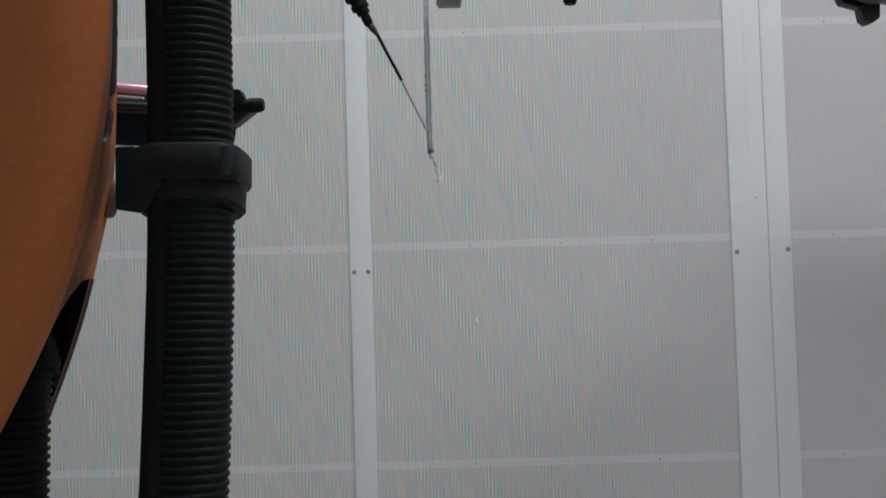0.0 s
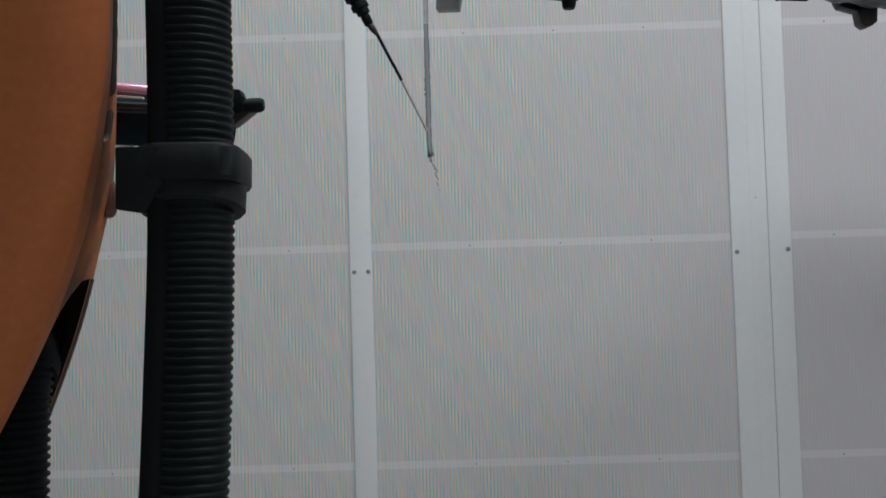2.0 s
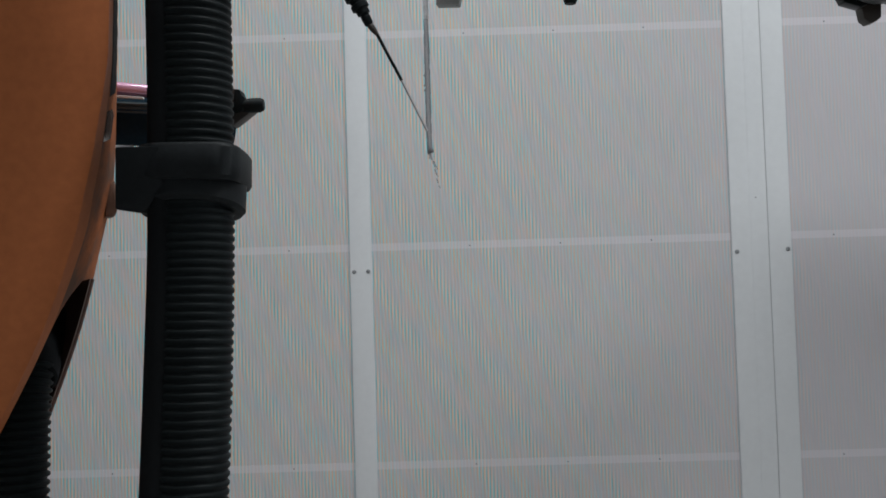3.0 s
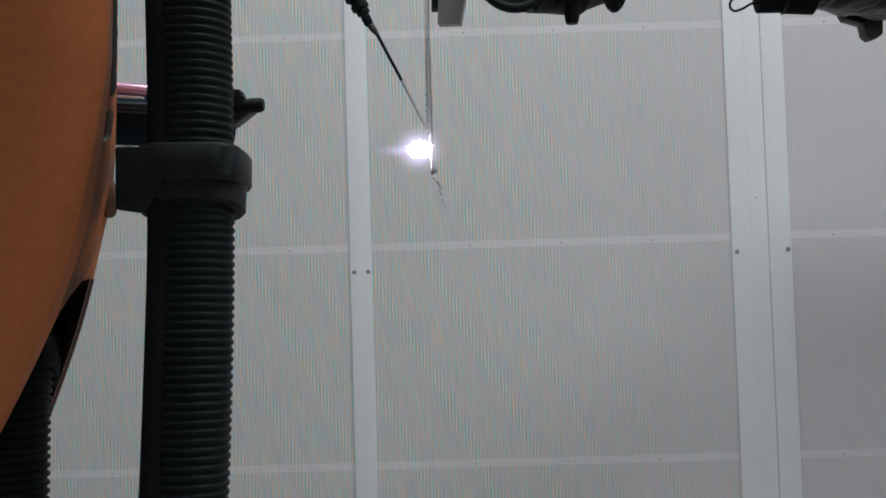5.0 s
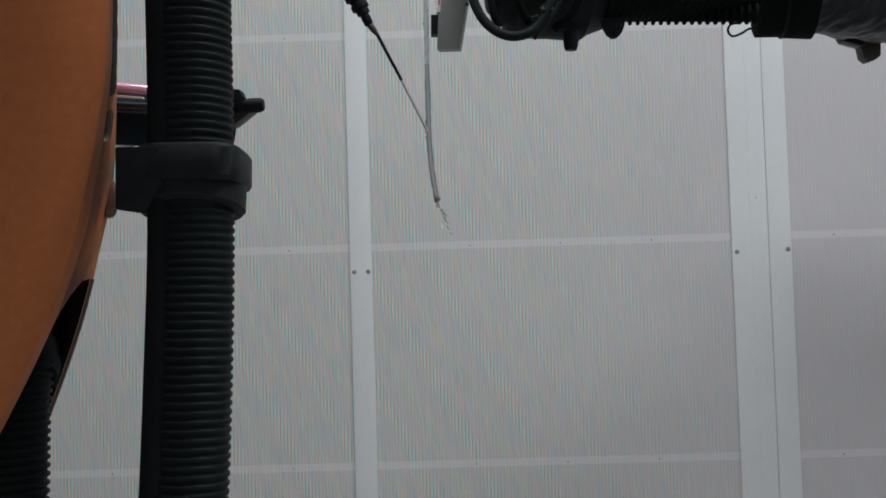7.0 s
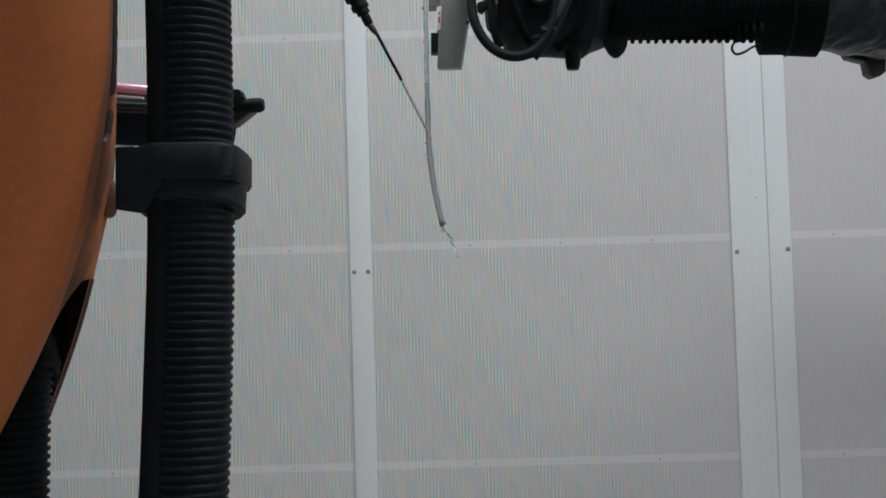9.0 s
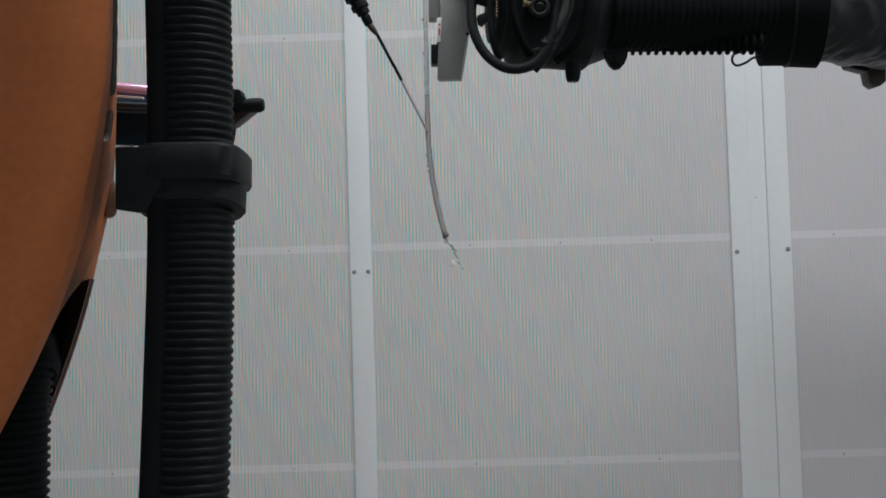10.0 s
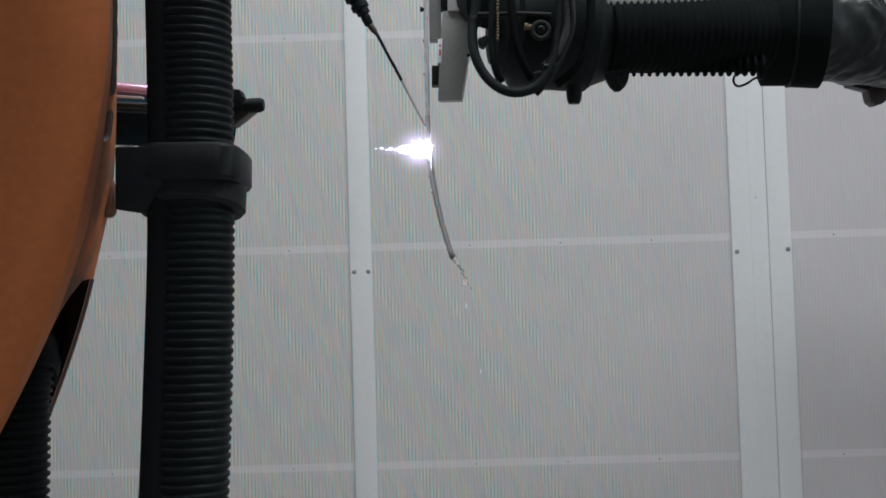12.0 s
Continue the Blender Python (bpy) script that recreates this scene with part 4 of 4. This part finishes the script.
for k, (jx, jz, jr) in enumerate(((-0.0225, 0.0008, 0.0062), (-0.030, 0.0012, 0.0036), (-0.0375, 0.0012, 0.0020), (-0.046, 0.0026, 0.0022), (-0.0525, 0.0012, 0.0011), (-0.060, 0.0038, 0.0018), (-0.069, 0.0036, 0.0010))):
    SPARKS.append((jx, jz, blob(jx, jz, jr * 1.9, jr, 7 + k, FIRE if k < 1 else FIRE_VIOLET, "jet_spark", 0.5)))

# ---------------------------------------------------------------- what moves
CARRY = [(0, 0.0015, 0.0176, 0.1577),
         (0.5, 0.0012, 0.0249, 0.1569),
         (1, 0.0004, 0.0342, 0.1555),
         (1.5, -0.0005, 0.0310, 0.1513),
         (2, 0.0008, 0.0274, 0.1534),
         (2.5, 0.0008, 0.0197, 0.1557),
         (3, 0.0012, 0.0123, 0.1568),
         (3.5, 0.0017, 0.0067, 0.1539),
         (4, 0.0016, 0.0241, 0.1461),
         (4.5, 0.0020, 0.0204, 0.1374),
         (5, 0.0026, 0.0115, 0.1256),
         (5.5, 0.0005, 0.0287, 0.1130),
         (6, 0.0018, 0.0135, 0.1079),
         (6.5, 0.0022, 0.0009, 0.0984),
         (7, 0.0007, 0.0205, 0.0869),
         (7.5, 0.0010, 0.0077, 0.0799),
         (8, 0.0016, -0.0060, 0.0733),
         (8.5, 0.0003, 0.0120, 0.0618),
         (9, 0.0002, 0.0015, 0.0523),
         (9.5, 0.0019, -0.0141, 0.0467),
         (10, -0.0003, 0.0020, 0.0341),
         (10.5, 0.0001, -0.0017, 0.0259),
         (11, 0.0021, -0.0183, 0.0223),
         (11.5, 0.0000, -0.0032, 0.0091),
         (12, 0.0000, 0.0000, 0.0000)]


def offset(t):
    """The robot's travel at t seconds."""
    for a, b in zip(CARRY, CARRY[1:]):
        if t <= b[0]:
            u = (t - a[0]) / (b[0] - a[0])
            return Vector(a[1:]).lerp(Vector(b[1:]), u)
    return Vector(CARRY[-1][1:])


def bend(t):
    """Upper end and lean of each length of the tube at t seconds, in the tube's space."""
    o = offset(t)
    p = TOP - ORIGIN["thin_tube"]
    weld = (WELD + Vector((0, 0, 0.036))).z - ORIGIN["thin_tube"].z - o.z
    k = 1.5 if t > 4 else 1.1
    # the hot tube draws out a little as it is worked
    step = LEN - 0.0006 * min(1.0, max(0.0, (9.5 - t) / 5.0))
    out = []
    for i in range(COUNT):
        below = max(0.0, weld - (p.z - LEN / 2))
        a = k * below
        out.append((p.copy(), a))
        p = p + lean(a) * step
    out.append((p.copy(), a))
    return out


random.seed(4)
DROPS = []


def drop(size):
    bm = bmesh.new()
    sweep([(0, 0, 3.6 * size), (0.2 * size, 0, 1.6 * size), (0, 0, 0.3 * size), (0, 0, -0.5 * size), (0, 0, -size)], [0.05 * size, 0.4 * size, 0.7 * size, 0.55 * size, 0.1 * size], 8, bm)
    ob = part("water_drop", bm, MELT)
    tagged(ob, "tiny bright water drop falling from the tube's end", "drop", "falling drops")
    return ob


RELEASES = [(-0.209, 0.312, 0.0022),
            (-0.053, 0.219, 0.0028),
            (0.441, 0.046, 0.0030),
            (0.964, 0.025, 0.0025),
            (1.339, 0.022, 0.0020),
            (5.234, 0.261, 0.0020),
            (5.923, 0.185, 0.0030),
            (5.943, 0.109, 0.0030),
            (6.414, 0.258, 0.0018),
            (6.945, 0.097, 0.0022),
            (8.949, 0.264, 0.0025),
            (9.253, 0.405, 0.0028),
            (9.307, 0.337, 0.0028),
            (9.325, 0.296, 0.0024),
            (9.443, 0.186, 0.0025),
            (9.919, 0.177, 0.0025),
            (9.949, 0.141, 0.0030),
            (10.244, 0.474, 0.0020),
            (10.288, 0.194, 0.0034),
            (10.331, 0.238, 0.0026),
            (10.377, 0.275, 0.0026),
            (10.396, 0.275, 0.0024),
            (10.427, 0.267, 0.0028),
            (10.447, 0.219, 0.0034),
            (10.905, 0.150, 0.0026),
            (10.940, 0.105, 0.0030),
            (11.395, 0.161, 0.0024),
            (11.436, 0.112, 0.0028),
            (11.844, 0.234, 0.0022),
            (11.889, 0.185, 0.0026),
            (11.919, 0.299, 0.0026),
            (11.938, 0.246, 0.0026)]
for r in RELEASES:
    DROPS.append((r, drop(r[2])))


def motions():
    times = [r[0] for r in CARRY]
    base = ORIGIN["black_robot_arm"]
    walk(mover, [(t, Matrix.Translation(base + offset(t))) for t in times])
    walk(tube, [(t, Matrix.Translation(base + offset(t))) for t in times])
    poses = {t: bend(t) for t in times}
    for i, ob in enumerate(links):
        rows = []
        for t in times:
            p, a = poses[t][i]
            d = lean(a)
            s = (SIDEWAYS - d * SIDEWAYS.dot(d)).normalized()
            m = Matrix((s, (-d).cross(s), -d)).transposed().to_4x4()
            rows.append((t, Matrix.Translation(p) @ m))
        walk(ob, rows)
    # the wire runs out past the tube now and then and burns back
    along = (Vector((-0.0374, 1.4907, 1.7484)) - Vector((-0.0752, 1.4870, 1.8289))).normalized()
    runs = [(0, -0.002), (1.4, -0.001), (1.5, 0.055), (1.6, 0.0), (6.7, 0), (6.8, 0.06), (6.9, 0), (9.5, 0), (9.6, 0.125), (9.7, 0), (10.8, 0), (10.9, 0.125), (11.0, 0), (11.1, 0.05), (11.2, 0), (12, 0)]
    walk(wire, [(t, Matrix.Translation(ORIGIN["filler_wire"] + along * s)) for t, s in runs])
    # bursts last one thirtieth of a second; otherwise parked unseen in the added housing
    rows = [(0, Matrix.Translation(HOME))]
    for t in (5.0, 5.3, 5.8, 6.1, 6.5, 8.9, 9.2, 9.9, 10.4, 10.7, 11.2, 11.5, 12.0):
        rows.append((t - 1 / 30, Matrix.Translation(HOME)))
        rows.append((t, Matrix.Translation(WELD)))
        if t < 12:
            rows.append((t + 1 / 30, Matrix.Translation(HOME)))
    walk(flash, rows)
    # the jet of sparks draws into the core, bursts out far at 6.5 s and close at 12 s
    burst = ((-0.012, 0.0), (-0.076, 0.0105), (-0.0505, 0.0075), (-0.008, 0.001), (-0.006, 0.0), (-0.120, 0.0135), (-0.107, 0.0120))
    for (jx, jz, ob), (bx, bz) in zip(SPARKS, burst):
        tucked = Matrix.Translation((-jx, 0, -jz))
        out = Matrix.Translation((bx - jx, 0, bz - jz))
        walk(ob, [(0, tucked), (6.3, tucked), (6.47, out), (6.53, out), (6.7, tucked), (11.7, tucked), (11.96, Matrix()), (12, Matrix())])
    # drops wait at the tube's end, fall freely and come to rest on the floor
    for (t0, vx, size), ob in DROPS:
        vz = -0.25
        def tip(t):
            return bend(t)[-1][0] + base + offset(t) + Vector((0, 0, -0.004))
        start = tip(t0)
        rows = [(t, Matrix.Translation(tip(t))) for t in times if t < t0 - 0.02]
        if t0 > 0.02:
            rows.append((t0, Matrix.Translation(start)))
        landed = False
        for k in range(1, 40):
            dt = k * 0.0667
            z = start.z + vz * dt - 4.9 * dt * dt
            if t0 + dt > 12.2:
                break
            if z < size:
                rows.append((t0 + dt, Matrix.Translation((start.x + vx * dt, start.y, size))))
                landed = True
                break
            if t0 + dt >= 0:
                if not rows and t0 + dt > 0.001:
                    u = -t0
                    rows.append((0, Matrix.Translation((start.x + vx * u, start.y, start.z + vz * u - 4.9 * u * u))))
                rows.append((t0 + dt, Matrix.Translation((start.x + vx * dt, start.y, z))))
        if landed and rows[-1][0] < 12:
            rows.append((max(12.0, rows[-1][0] + 0.1), rows[-1][1]))
        walk(ob, rows)


motions()
